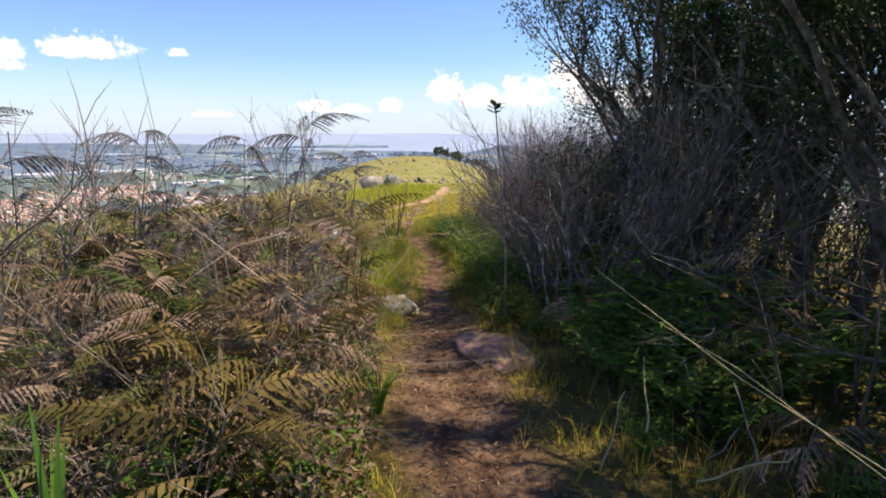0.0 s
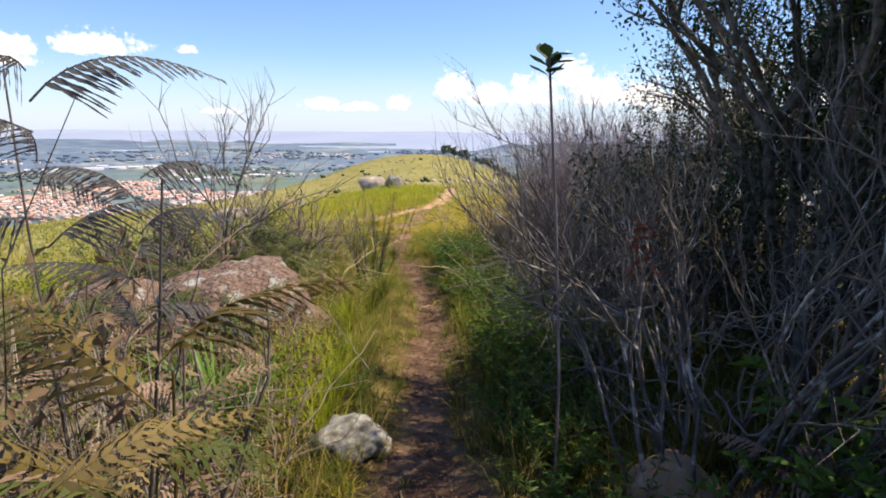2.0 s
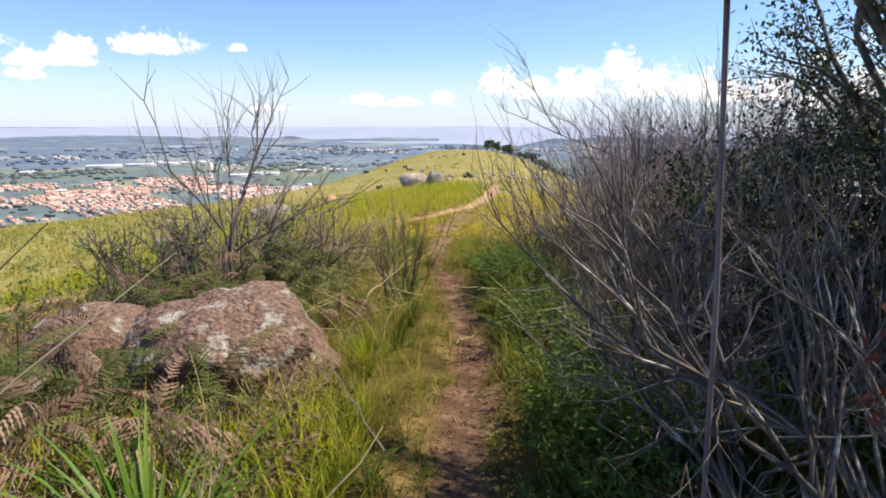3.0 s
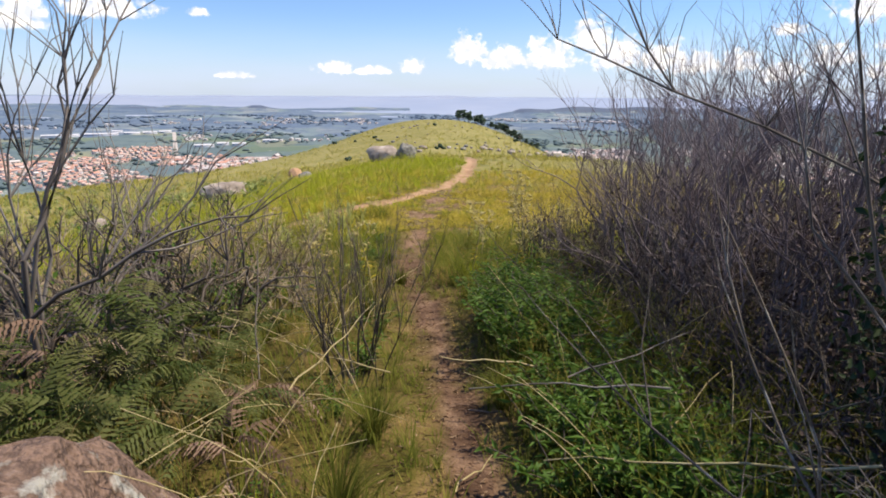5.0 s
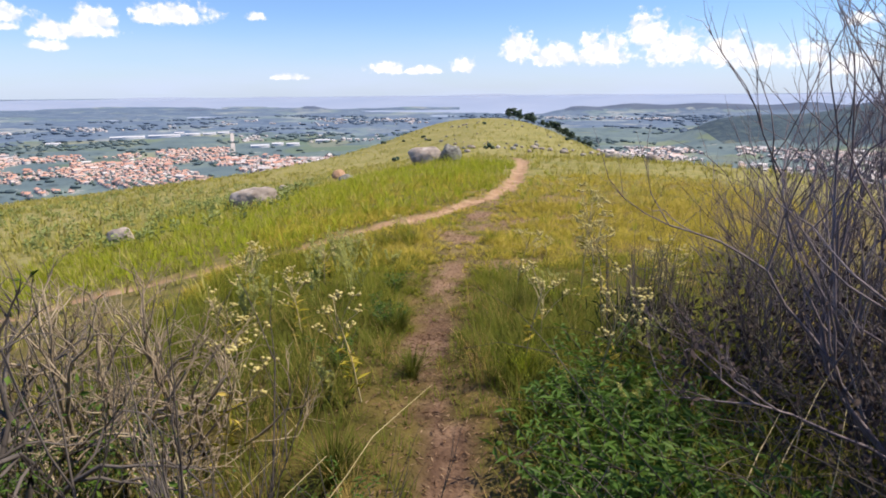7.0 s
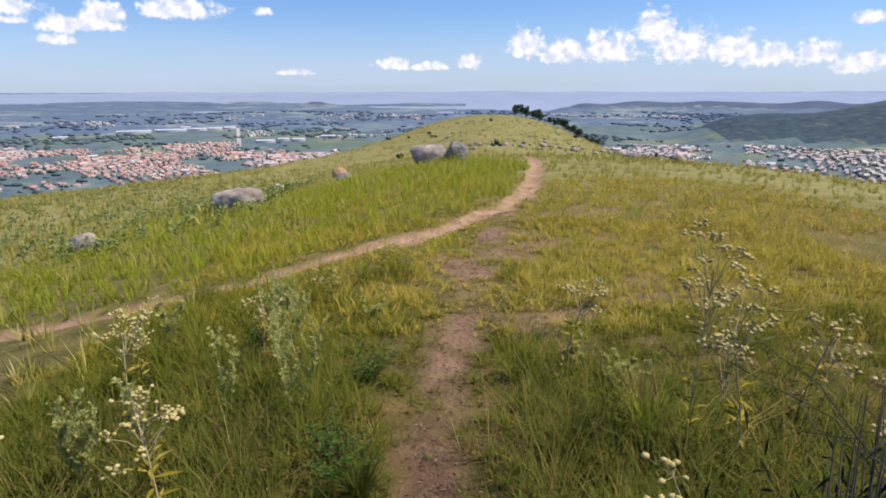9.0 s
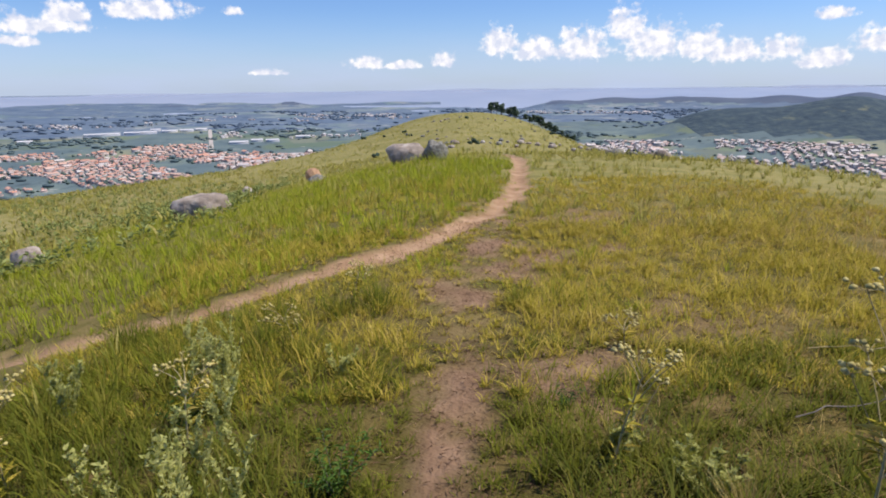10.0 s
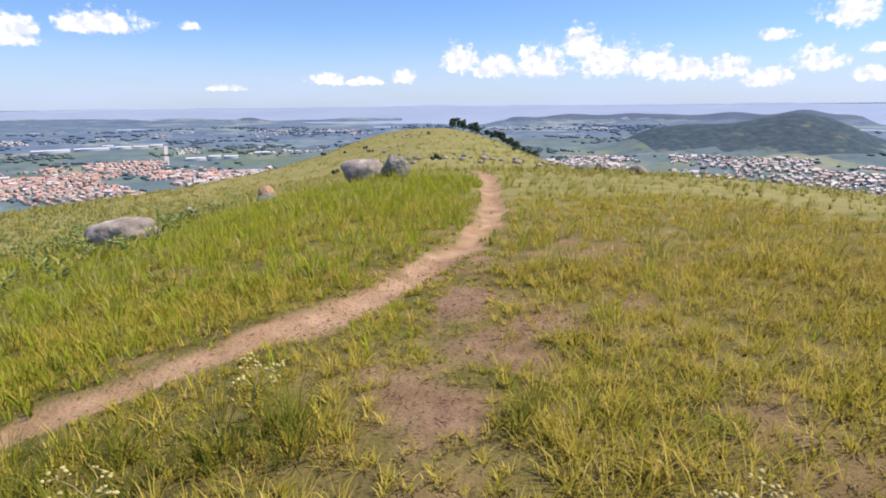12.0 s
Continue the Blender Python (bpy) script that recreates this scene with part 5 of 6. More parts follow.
def dense_thicket():
    """Deep tangle of dark leaves and twigs behind the first trees, past counting."""
    rng = np.random.default_rng(301)
    s, tw = Shape(), Shape()
    n = 60000
    x = 1.9 + 5.6 * rng.uniform(size=n) ** 1.3
    y = rng.uniform(-1.5, 9.0, n)
    keep = x > 2.6 + 0.5 * np.sin(y * 2.3) + np.where(y > 5.6, -0.45, 0)
    x, y = x[keep], y[keep]
    n = len(x)
    top = 2.6 + 0.8 * np.sin(x * 1.3 + y) + 0.4 * (x - 2.6) - np.clip(y - 5.5, 0, 4) * 0.45
    top = np.where(y > 5.6, np.minimum(np.maximum(top, 1.3 + 0.35 * np.sin(3 * x + y)), 2.0), top)
    z = rng.uniform(0, 1, n) ** 0.8 * top
    leaves(s, np.stack([x, y, ground_height(x, y) + z], 1), rng.normal(size=(n, 3)), rng.uniform(0.032, 0.065, n), 0.03, rng)
    for _ in range(240):
        py = rng.uniform(0, 8.5)
        px = rng.uniform(2.2 + max(0.0, py - 5.5) * 0.7, 6.8)
        grow(tw, rng, (px, py, gz(px, py)), (rng.normal(0, 0.4), rng.normal(0, 0.4), 1), rng.uniform(0.7, 1.5), 0.01, 1, 3, 0.6, 0.15, 0.1)
    low = Shape()
    for _ in range(620):
        py = rng.uniform(7.2, 12.3)
        px = 1.75 + 2.8 * rng.uniform() ** 1.2 + max(0.0, py - 10) * 0.12
        grow(low, rng, (px, py, gz(px, py)), (rng.normal(0, 0.6), rng.normal(0, 0.6), 1), rng.uniform(0.25, 0.95), 0.005, 2, 3, 0.8, 0.2, 0.05)
    # dark leaves added in place of the deep shade under the thicket
    n = 22000
    x, y = 1.75 + 2.6 * rng.uniform(size=n) ** 1.2, rng.uniform(6.6, 12.2, n)
    z = rng.uniform(0, 1, n) ** 1.4 * (0.75 + 0.2 * waves(x, y, 0.5)) * smooth(x, 1.6, 2.3)
    shade_leaves = Shape()
    leaves(shade_leaves, np.stack([x, y, ground_height(x, y) + z], 1), rng.normal(size=(n, 3)), rng.uniform(0.03, 0.06, n), 0.024, rng)
    tagged(part("dead_leaf_tangle", shade_leaves, M_DEADLEAF), "dark leaf mass added as shade at the foot of the thicket", "dead leaves", kind="stuff")
    tagged(part("brush", low, M_TWIG_DARK), "tangled purple-brown brush at the foot of the bare thicket", "brush", kind="stuff")
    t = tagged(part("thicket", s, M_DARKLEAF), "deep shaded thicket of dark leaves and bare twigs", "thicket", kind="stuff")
    part("twigs", tw, M_TWIG_DARK, t)


dense_thicket()


def bracken_bank():
    """The tangle of dead bracken, twigs and low leaves that fills the bank beside the start, past counting."""
    rng = np.random.default_rng(302)
    twigs, brown, green = Shape(), Shape(), Shape()

    def top(x, y):
        return (1.42 + 0.22 * waves(x, y, 0.6)) * (1 - 0.76 * smooth(y, 3.9, 4.6)) * smooth(-x, 0.05, 0.35) * (0.25 + 0.75 * smooth(y, 1.6, 3.1))

    for _ in range(1050):
        x, y = -0.12 - 4.2 * rng.uniform() ** 1.4, rng.uniform(1.2, 7.0)
        h = float(top(np.array(x), np.array(y)))
        if h < 0.15:
            continue
        a = rng.normal(0, 0.7, 2)
        if x > -0.9:
            a[0] = -abs(a[0]) * 0.7
        grow(twigs, rng, (x - 0.15, y, gz(x, y)), (a[0], a[1], rng.uniform(0.3, 1)), h * rng.uniform(0.6, 1.1), rng.uniform(0.003, 0.0075), 1, 3, 0.7, 0.16, 0.0)
    dark = Shape()
    for _ in range(330):
        x, y = -0.55 - 3.0 * rng.uniform() ** 1.2, rng.uniform(2.7, 4.1)
        h = float(top(np.array(x), np.array(y)))
        grow(dark, rng, (x, y, gz(x, y)), (rng.normal(-0.1, 0.4), rng.normal(0, 0.4), 1), h * rng.uniform(0.3, 0.55), rng.uniform(0.003, 0.006), 2, 3, 0.65, 0.2, 0.0)
    for s, n, lo, hi, size in ((brown, 22000, 0.1, 1.05, (0.02, 0.075)), (green, 15000, 0.0, 0.5, (0.025, 0.065))):
        x, y = -0.12 - 4.2 * rng.uniform(size=n) ** 1.4, rng.uniform(1.2, 7.0, n)
        h = top(x, y)
        z = rng.uniform(lo, hi, n) * h
        k = (h > 0.1) & ((s is brown) | (y < 4.6))
        leaves(s, np.stack([x, y, ground_height(x, y) + z], 1)[k], rng.normal(size=(n, 3))[k], rng.uniform(*size, n)[k], (rng.uniform(*size, n) * 0.4)[k], rng)
    t = tagged(part("bracken_bank", twigs, M_STALK), "tangled bank of dead bracken stalks and low green leaves", "undergrowth", kind="stuff")
    tagged(part("dark_stalks", dark, M_TWIG_DARK, t), kind="stuff")
    tagged(part("dead_foliage", brown, material("dead_foliage", [(0.10, 0.06, 0.035), (0.17, 0.11, 0.065), (0.25, 0.18, 0.11), (0.16, 0.15, 0.09)], 2.0, 0.85, island=0.6, thin=0.25), t), kind="stuff")
    tagged(part("green_foliage", green, M_BROADLEAF, t), kind="stuff")


bracken_bank()


# ---- undergrowth ----
def leaf_plant_mesh(seed, h, n_stems, per, size, mat, width=0.42):
    """A low bushy plant: leaning shoots, each a stem with leaves set all along it."""
    rng = np.random.default_rng(seed)
    shoots = []
    for k in range(n_stems):
        st = Shape()
        a, q = k * 2.4, rng.uniform(0.15, 0.8)
        t = np.linspace(0, 1, 10)
        hh = h * rng.uniform(0.6, 1.0)
        pts = np.stack([q * hh * t ** 1.4 * math.cos(a), q * hh * t ** 1.4 * math.sin(a), hh * (t - 0.25 * q * t ** 2) - 0.02], 1)
        tube(st, pts, np.linspace(0.004, 0.0015, 10), 3)
        n = 54  # faces of the stem
        ring = st.v[0]
        at = np.clip(2 + (np.arange(per) * 8) // per, 2, 9) * 3 + np.arange(per) % 3  # each leaf grows from a point on the stem
        th = np.arange(per) * 2.4 + rng.uniform(0, 6)
        way = unit(np.stack([np.cos(th), np.sin(th), rng.uniform(-0.1, 0.5, per)], 1))
        ln = (size * rng.uniform(0.7, 1.25, per))[:, None]
        side = unit(np.cross(way, unit(rng.normal(size=(per, 3)) * 0.6 + [0, 0, 1])))
        up = np.cross(side, way)
        mid, w = ring[at] + way * ln * 0.45, size * width
        v = np.stack([mid + side * w / 2 + up * w * 0.25, ring[at] + way * ln - up * ln * 0.12, mid - side * w / 2 + up * w * 0.25], 1)
        o = 30 + np.arange(per)[:, None] * 3
        foot = at[:, None]
        st.n = 0
        st.add(v.reshape(-1, 3), np.concatenate([np.hstack([foot, o, o + 1]), np.hstack([foot, o + 1, o + 2])]))
        me = st.mesh("shoot", M_TWIG_DARK)
        me.materials.append(mat)
        me.polygons.foreach_set("material_index", (np.arange(len(me.polygons)) >= n).astype(np.int32))
        shoots.append(("shoot", me))
    return shoots


def plant_undergrowth():
    rng = np.random.default_rng(61)
    broad = [leaf_plant_mesh(400 + k, 0.8, 16, 26, 0.09, M_BROADLEAF, 0.34) for k in range(3)]
    low = [leaf_plant_mesh(410 + k, 0.42, 11, 20, 0.055, M_BROADLEAF, 0.5) for k in range(3)]
    weed = [leaf_plant_mesh(420 + k, 0.5, 9, 29, 0.06, M_LUSH_LEAF, 0.28) for k in range(3)]
    for k, (x, y, q) in enumerate(((1.45, 3.45, 0.8), (1.55, 3.0, 0.9), (1.75, 3.7, 1.1), (1.5, 3.95, 0.8), (1.85, 3.3, 1.15), (1.75, 2.7, 0.9), (2.1, 3.8, 1.2), (2.3, 3.0, 1.0), (1.3, 2.6, 0.45), (2.0, 4.4, 1.1),
                                   (1.1, 5.6, 0.6), (0.98, 5.9, 0.6), (1.3, 6.0, 0.75), (1.0, 6.6, 0.55), (2.6, 2.4, 1.0), (2.9, 3.3, 1.2), (2.0, 2.0, 0.6), (2.5, 1.6, 0.7))):
        plant("leafy_bush", broad[k % 3], x, y, q, rng.uniform(0, 360), "low dark green bush with pointed leaves beside the path", "bush", "green undergrowth")
    for k in range(34):
        x, y = rng.uniform(-2.8, -0.35), rng.uniform(1.4, 5.2)
        plant("bramble", low[k % 3], x, y, rng.uniform(0.8, 1.4), rng.uniform(0, 360), "low green leafy plant under the bracken", "plant", "low leafy plants")
    for k in range(100):
        y = rng.uniform(6.2, 11.6)
        x = 0.95 + 0.7 * rng.uniform() ** 1.1
        plant("green_weed", weed[k % 3], x, y, rng.uniform(0.7, 1.25), rng.uniform(0, 360), "bright green leafy weed at the foot of the thicket", "weed", "green weeds")
    for k, (x, y, q) in enumerate(((0.02, 9.5, 0.75), (-0.1, 8.9, 0.6), (-0.2, 6.6, 0.6), (-0.3, 7.9, 0.6), (0.05, 10.3, 0.6), (-0.15, 14.1, 0.75), (-0.3, 11.9, 0.7), (0.05, 6.0, 0.5), (-0.1, 13.0, 0.75), (-0.2, 13.2, 0.6), (0.95, 4.7, 0.8), (1.1, 4.95, 0.9), (0.88, 5.25, 0.75), (1.2, 4.45, 0.9), (1.05, 5.15, 0.95), (1.25, 5.3, 1.0), (0.9, 5.6, 0.7), (1.05, 14.9, 0.4), (-1.2, 14.9, 0.6))):
        plant("green_weed", weed[k % 3], x, y, q, rng.uniform(0, 360), "leafy green weed at the edge of the path", "weed", "green weeds")


M_LUSH_LEAF = material("lush_leaf", [(0.034, 0.08, 0.011), (0.06, 0.128, 0.017), (0.095, 0.18, 0.026), (0.15, 0.225, 0.05)], 2.0, 0.55, island=0.6, thin=0.35)
plant_undergrowth()


# ---- strap leaves, weeds and flowers ----
def strap_tuft(x, y, h, n, mat, label, seed, width=0.016, lean=0.8):
    rng = np.random.default_rng(seed)
    s = Shape()
    for k in range(n):
        a, q, hh = rng.uniform(0, 6.28), rng.uniform(0.1, lean), h * rng.uniform(0.55, 1.0)
        t = np.linspace(0, 1, 6)
        way = np.array([math.cos(a), math.sin(a), 0])
        side = np.array([-math.sin(a), math.cos(a), 0])
        mid = way * (q * hh * t ** 1.8)[:, None] + np.array([0, 0, 1.0]) * (hh * (t - 0.35 * q * t ** 2.5) - 0.02)[:, None] + way * rng.uniform(0, 0.04)
        w = (width * np.array([0.8, 1.0, 0.95, 0.75, 0.45, 0.05]))[:, None]
        v = np.stack([mid - side * w / 2, mid + [0, 0, -0.15] * w, mid + side * w / 2], 1).reshape(-1, 3)
        tris = []
        for i in range(5):
            for j in (0, 1):
                p = i * 3 + j
                tris += [(p, p + 1, p + 4), (p, p + 4, p + 3)]
        s.add(v, tris)
    ob = part("strap_tuft", s, mat)
    ob.matrix_basis = pose(x, y, gz(x, y))
    return tagged(ob, label, "grass tuft", "strap leaf tufts")


strap_tuft(-0.1, 3.2, 0.42, 26, M_STRAP, "tuft of green strap leaves at the edge of the path", 1)
strap_tuft(-1.12, 1.75, 0.9, 9, M_STRAP, "tall bright strap leaves beside the path", 2, 0.035, 0.35)
strap_tuft(-0.95, 5.8, 0.75, 40, M_STRAP, "large tuft of bright green strap leaves", 3, 0.02, 0.85)
strap_tuft(-0.6, 5.3, 0.85, 70, M_STRAP, "green strap leaves among dead stems", 4, 0.024)
strap_tuft(-0.82, 5.0, 0.6, 26, M_STRAP, "green strap leaves among dead stems", 6, 0.018)
strap_tuft(-0.6, 5.95, 0.6, 22, M_STRAP, "tuft of yellowing strap leaves", 5, 0.016)
for i, (px, py, hh) in enumerate(((0.02, 8.0, 0.4), (-0.15, 7.5, 0.45), (0.12, 8.6, 0.35), (-0.05, 10.6, 0.42), (0.95, 11.7, 0.4), (0.0, 12.9, 0.3), (1.0, 13.2, 0.4), (1.45, 13.4, 0.42), (0.85, 9.0, 0.35), (0.2, 11.9, 0.3))):
    strap_tuft(px, py, hh, 190, M_LUSH if i % 3 == 1 else M_RANK, "thick tussock of fine green grass by the path", 20 + i, 0.005, 1.0)


strap_tuft(1.5, 13.72, 0.42, 160, M_DRY, "pale straw-coloured tussock of fine grass", 41, 0.004, 0.6)


def umbel_plant(x, y, h, seed, heads=7, bend=0.1, group="flowering weeds", leafy=True):
    """A tall weed that forks at the top and carries flat clusters of cream heads."""
    rng = np.random.default_rng(seed)
    st, lf, heads_made = Shape(), Shape(), []
    a = rng.uniform(0, 6.28)
    top = np.array([bend * math.cos(a), bend * math.sin(a), h * 0.72])
    tube(st, [(0, 0, -0.03), top * [0.4, 0.4, 0.5], top], [0.006, 0.005, 0.0035], 5)
    for k in range(int(heads * 1.6)):
        b = k * 2.4 + rng.uniform(-0.4, 0.4)
        start = top * [1, 1, rng.uniform(0.5, 1.0)]
        end = start + np.array([math.cos(b) * rng.uniform(0.06, 0.16), math.sin(b) * rng.uniform(0.06, 0.16), h * rng.uniform(0.12, 0.28)])
        tube(st, [start, (start + end) / 2 + [0, 0, 0.02], end], [0.003, 0.0025, 0.002], 3)
        fl = Shape()
        for _ in range(7):
            c = end + rng.normal(0, 0.026, 3) * [1, 1, 0.4] + [0, 0, 0.02]
            tube(st, [end, c], [0.0015, 0.001], 3)
            blob(fl, rng, c, rng.uniform(0.008, 0.0135) * np.array([1, 1, 0.9]))
        heads_made.append(fl)
    t = thing("flowering_weed", pose(x, y, gz(x, y)), "tall dry weed with branched stalks of small cream flower heads", "weed", group)
    part("stalk", st, M_STRAW, t)
    for fl in heads_made:
        tagged(part("flower_head", fl, M_UMBEL, t), kind="stuff")
    if leafy:
        n = 26
        u = rng.uniform(0.05, 0.6, n)
        th = rng.uniform(0, 6.28, n)
        leaves(lf, top * u[:, None] / 0.72 * 0.9, np.stack([np.cos(th), np.sin(th), rng.uniform(0, 0.6, n)], 1), rng.uniform(0.06, 0.12, n), 0.02, rng)
        tagged(part("foliage", lf, M_GRASS, t), kind="stuff")


def silver_plant(x, y, h, seed, stems=6, spread=0.35):
    """Upright or cushion-like sprays: stems with short side shoots, set with small grey-green leaves."""
    rng = np.random.default_rng(seed)
    st, lf = Shape(), Shape()
    for k in range(stems):
        a, q = k * 2.4, rng.uniform(0.1, spread)
        t = np.linspace(0, 1, 6)
        hh = h * rng.uniform(0.65, 1)
        lines = [np.stack([q * hh * t * math.cos(a), q * hh * t * math.sin(a), hh * t - 0.02], 1)]
        for _ in range(int(12 * hh) + 2):
            u, b = rng.uniform(0.35, 0.95), rng.uniform(0, 6.28)
            base = np.array([np.interp(u, t, lines[0][:, c]) for c in range(3)])
            ln = hh * rng.uniform(0.1, 0.22)
            lines.append(base + np.stack([0.45 * ln * t * math.cos(b), 0.45 * ln * t * math.sin(b), ln * t ** 1.2], 1))
        for i, pts in enumerate(lines):
            tube(st, pts, np.linspace(0.0035 if i == 0 else 0.002, 0.001, 6), 3)
            n = 26 if i else int(40 * hh) + 8
            u = rng.uniform(0.2, 1, n)
            pos = np.stack([np.interp(u, t, pts[:, c]) for c in range(3)], 1) + rng.normal(0, 0.003, (n, 3))
            th = rng.uniform(0, 6.28, n)
            leaves(lf, pos, np.stack([np.cos(th), np.sin(th), rng.uniform(0.4, 1.6, n)], 1), rng.uniform(0.014, 0.028, n), 0.012, rng)
    t = thing("silver_weed", pose(x, y, gz(x, y)), "silvery grey-leaved weed with slender upright sprays", "weed", "silver weeds")
    tagged(part("stalk_tuft", st, M_SILVER, t), kind="stuff")
    tagged(part("foliage", lf, M_SILVER, t), kind="stuff")


for i, (px, py, hh, nn) in enumerate(((-0.06, 11.4, 0.82, 5), (1.25, 11.2, 0.95, 7), (1.62, 13.35, 1.32, 11), (1.8, 13.1, 1.0, 11), (1.12, 14.25, 0.75, 5), (2.3, 13.6, 0.85, 8), (-1.5, 13.6, 0.8, 6), (-1.05, 14.6, 0.6, 5),
                                      (-1.9, 14.4, 0.7, 6), (-0.75, 12.6, 0.62, 8), (-1.1, 12.3, 0.6, 8), (0.95, 11.9, 0.9, 5), (-0.5, 16.9, 0.42, 4), (-0.85, 16.1, 0.3, 4), (1.7, 15.9, 0.35, 4), (2.2, 12.7, 0.8, 7), (-0.62, 10.7, 0.75, 6))):
    umbel_plant(px, py, hh, 500 + i, nn, 0.12)
for i, (px, py, hh, nn) in enumerate(((-0.25, 11.35, 0.34, 5), (-0.5, 13.55, 1.0, 3), (-0.62, 13.9, 0.8, 2), (-0.9, 13.6, 0.75, 2), (-1.25, 13.3, 0.55, 3), (-0.98, 15.0, 0.62, 8), (1.22, 14.4, 0.25, 9), (1.5, 14.05, 0.26, 12), (1.75, 11.8, 0.5, 8),
                                      (-1.35, 15.5, 0.5, 6), (-1.3, 12.9, 0.6, 6), (1.4, 11.0, 0.4, 7), (-0.35, 15.4, 0.22, 7), (-2.1, 15.2, 0.5, 6))):
    silver_plant(px, py, hh, 600 + i, nn, 0.35 if hh > 0.3 else 0.9)


def single_things():
    # cut dead stem standing in the bracken
    s = Shape()
    z = np.linspace(-0.05, 0.8, 7)
    tube(s, np.stack([0.02 * np.sin(z * 5), 0.015 * z, z], 1), np.array([0.03, 0.027, 0.026, 0.024, 0.026, 0.024, 0.022]), 8)
    ob = part("dead_stump", s, M_STRAW, smooth=True)
    ob.matrix_basis = pose(-1.6, 2.9, gz(-1.6, 2.9))
    tagged(ob, "pale broken dead stem standing upright in the bracken", "stump")
    # thick-leaved sprout above the bare shrubs
    t = thing("sprout", pose(0.83, 4.62, gz(0.83, 4.62)), "tall single stem with a tuft of thick rounded dark leaves", "plant")
    s = Shape()
    tube(s, [(0.16, 0.18, -0.05), (0.14, 0.14, 0.6), (0.07, 0.06, 1.3), (0.0, 0.0, 1.88)], [0.006, 0.006, 0.005, 0.005], 7)
    part("stem", s, M_TWIG_GLARED, t, smooth=True)
    leaf_rng = np.random.default_rng(3)
    for k in range(9):
        a, rise, ln = k * 2.4, (1.6, 0.9, 0.35)[k % 3], leaf_rng.uniform(0.075, 0.11)
        u = np.linspace(0, 1, 7)
        wide = 0.29 * ln * np.array([0.12, 0.4, 0.75, 1.0, 1.05, 0.75, 0.1])
        way, side = unit(np.array([math.cos(a), math.sin(a), rise])), np.array([-math.sin(a), math.cos(a), 0])
        up = np.cross(way, side)
        mid = way * (ln * u)[:, None] - up * (0.25 * ln * u ** 2)[:, None]
        v = np.stack([mid - side * wide[:, None] - up * 0.2 * wide[:, None], mid, mid + side * wide[:, None] - up * 0.2 * wide[:, None]], 1).reshape(-1, 3)
        lf = Shape()
        lf.add(v, [q for m in range(6) for c in (0, 1) for q in ((3 * m + c, 3 * m + c + 1, 3 * m + c + 4), (3 * m + c, 3 * m + c + 4, 3 * m + c + 3))])
        part("leaf", lf, M_DARKLEAF, t, smooth=True, m=pose(0, 0, 1.80 + 0.01 * k))
    # rust-coloured dead leaves caught in the shrubs
    rng = np.random.default_rng(9)
    for x, y, z, n in ((1.2, 4.55, 1.15, 40), (1.24, 4.6, 1.02, 18), (1.9, 4.0, 0.95, 16)):
        s = Shape()
        leaves(s, rng.normal(0, 0.035, (n, 3)), rng.normal(size=(n, 3)), 0.032, 0.018, rng)
        ob = part("rust_leaves", s, M_RED)
        ob.matrix_basis = pose(x, y, z)
        tagged(ob, "clump of rust-red dead leaves caught in a bare shrub", "dead leaves", "rust-red leaves")
    # long dead canes that lean out of the trees
    for line in (((2.0, -0.5, gz(2.0, -0.5)), (1.5, 0.2, 0.6), (1.05, 0.8, 0.9), (0.8, 1.17, 1.04), (0.6, 1.62, 1.2)), ((1.9, 0.9, gz(1.9, 0.9)), (1.5, 1.3, 0.55), (1.15, 1.7, 0.82), (0.85, 1.95, 0.98))):
        s = Shape()
        tube(s, line, np.linspace(0.002, 0.001, len(line)), 5)
        tagged(part("dead_cane", s, M_STRAW), "long thin pale dead cane leaning out of the shade", "stick", "dead canes")
    # fallen pale stalks and sticks
    for k, (x, y, z0, az, el, ln) in enumerate(((1.25, 2.5, 0.2, 20, 25, 0.5), (1.5, 2.35, 0.12, 60, 20, 0.5), (1.35, 2.2, 0.1, 110, 30, 0.45), (1.6, 2.1, 0.15, 10, 35, 0.5), (1.0, 2.45, 0.02, 80, 75, 0.42),
                                                (-0.5, 3.0, 0.35, 45, 20, 0.5), (-0.25, 5.2, 0.15, 60, 45, 0.7), (0.1, 6.2, 0.1, -50, 40, 0.5), (1.0, 8.9, 0.3, -85, 4, 0.55), (1.1, 8.6, 0.35, 75, 12, 0.8), (0.2, 9.0, 0.2, -70, 8, 0.8), (-0.6, 9.2, 0.1, -10, 60, 0.8),
                                                (-0.3, 8.6, 0.3, 40, 25, 0.7), (1.45, 8.2, 0.5, -60, -15, 1.0), (1.7, 7.4, 0.6, -55, -20, 1.1), (2.2, 14.6, 0.05, 80, 5, 0.6), (2.9, 15.6, 0.08, 95, 3, 0.6), (0.55, 3.2, 0.01, 70, 2, 0.45), (0.3, 5.0, 0.01, 160, 3, 0.35), (0.65, 9.0, 0.02, 110, 4, 0.35), (0.5, 8.2, 0.02, 45, 3, 0.3))):
        s = Shape()
        d = np.array([math.sin(radians(az)) * math.cos(radians(el)), math.cos(radians(az)) * math.cos(radians(el)), math.sin(radians(el))])
        t = np.linspace(0, 1, 7)[:, None]
        tube(s, d * ln * t + rng.normal(0, 0.008, (7, 3)), np.linspace(0.006, 0.003, 7), 4)
        ob = part("fallen_stalk", s, (M_STRAW, M_TWIG)[k % 2])
        ob.matrix_basis = pose(x, y, gz(x, y) + z0)
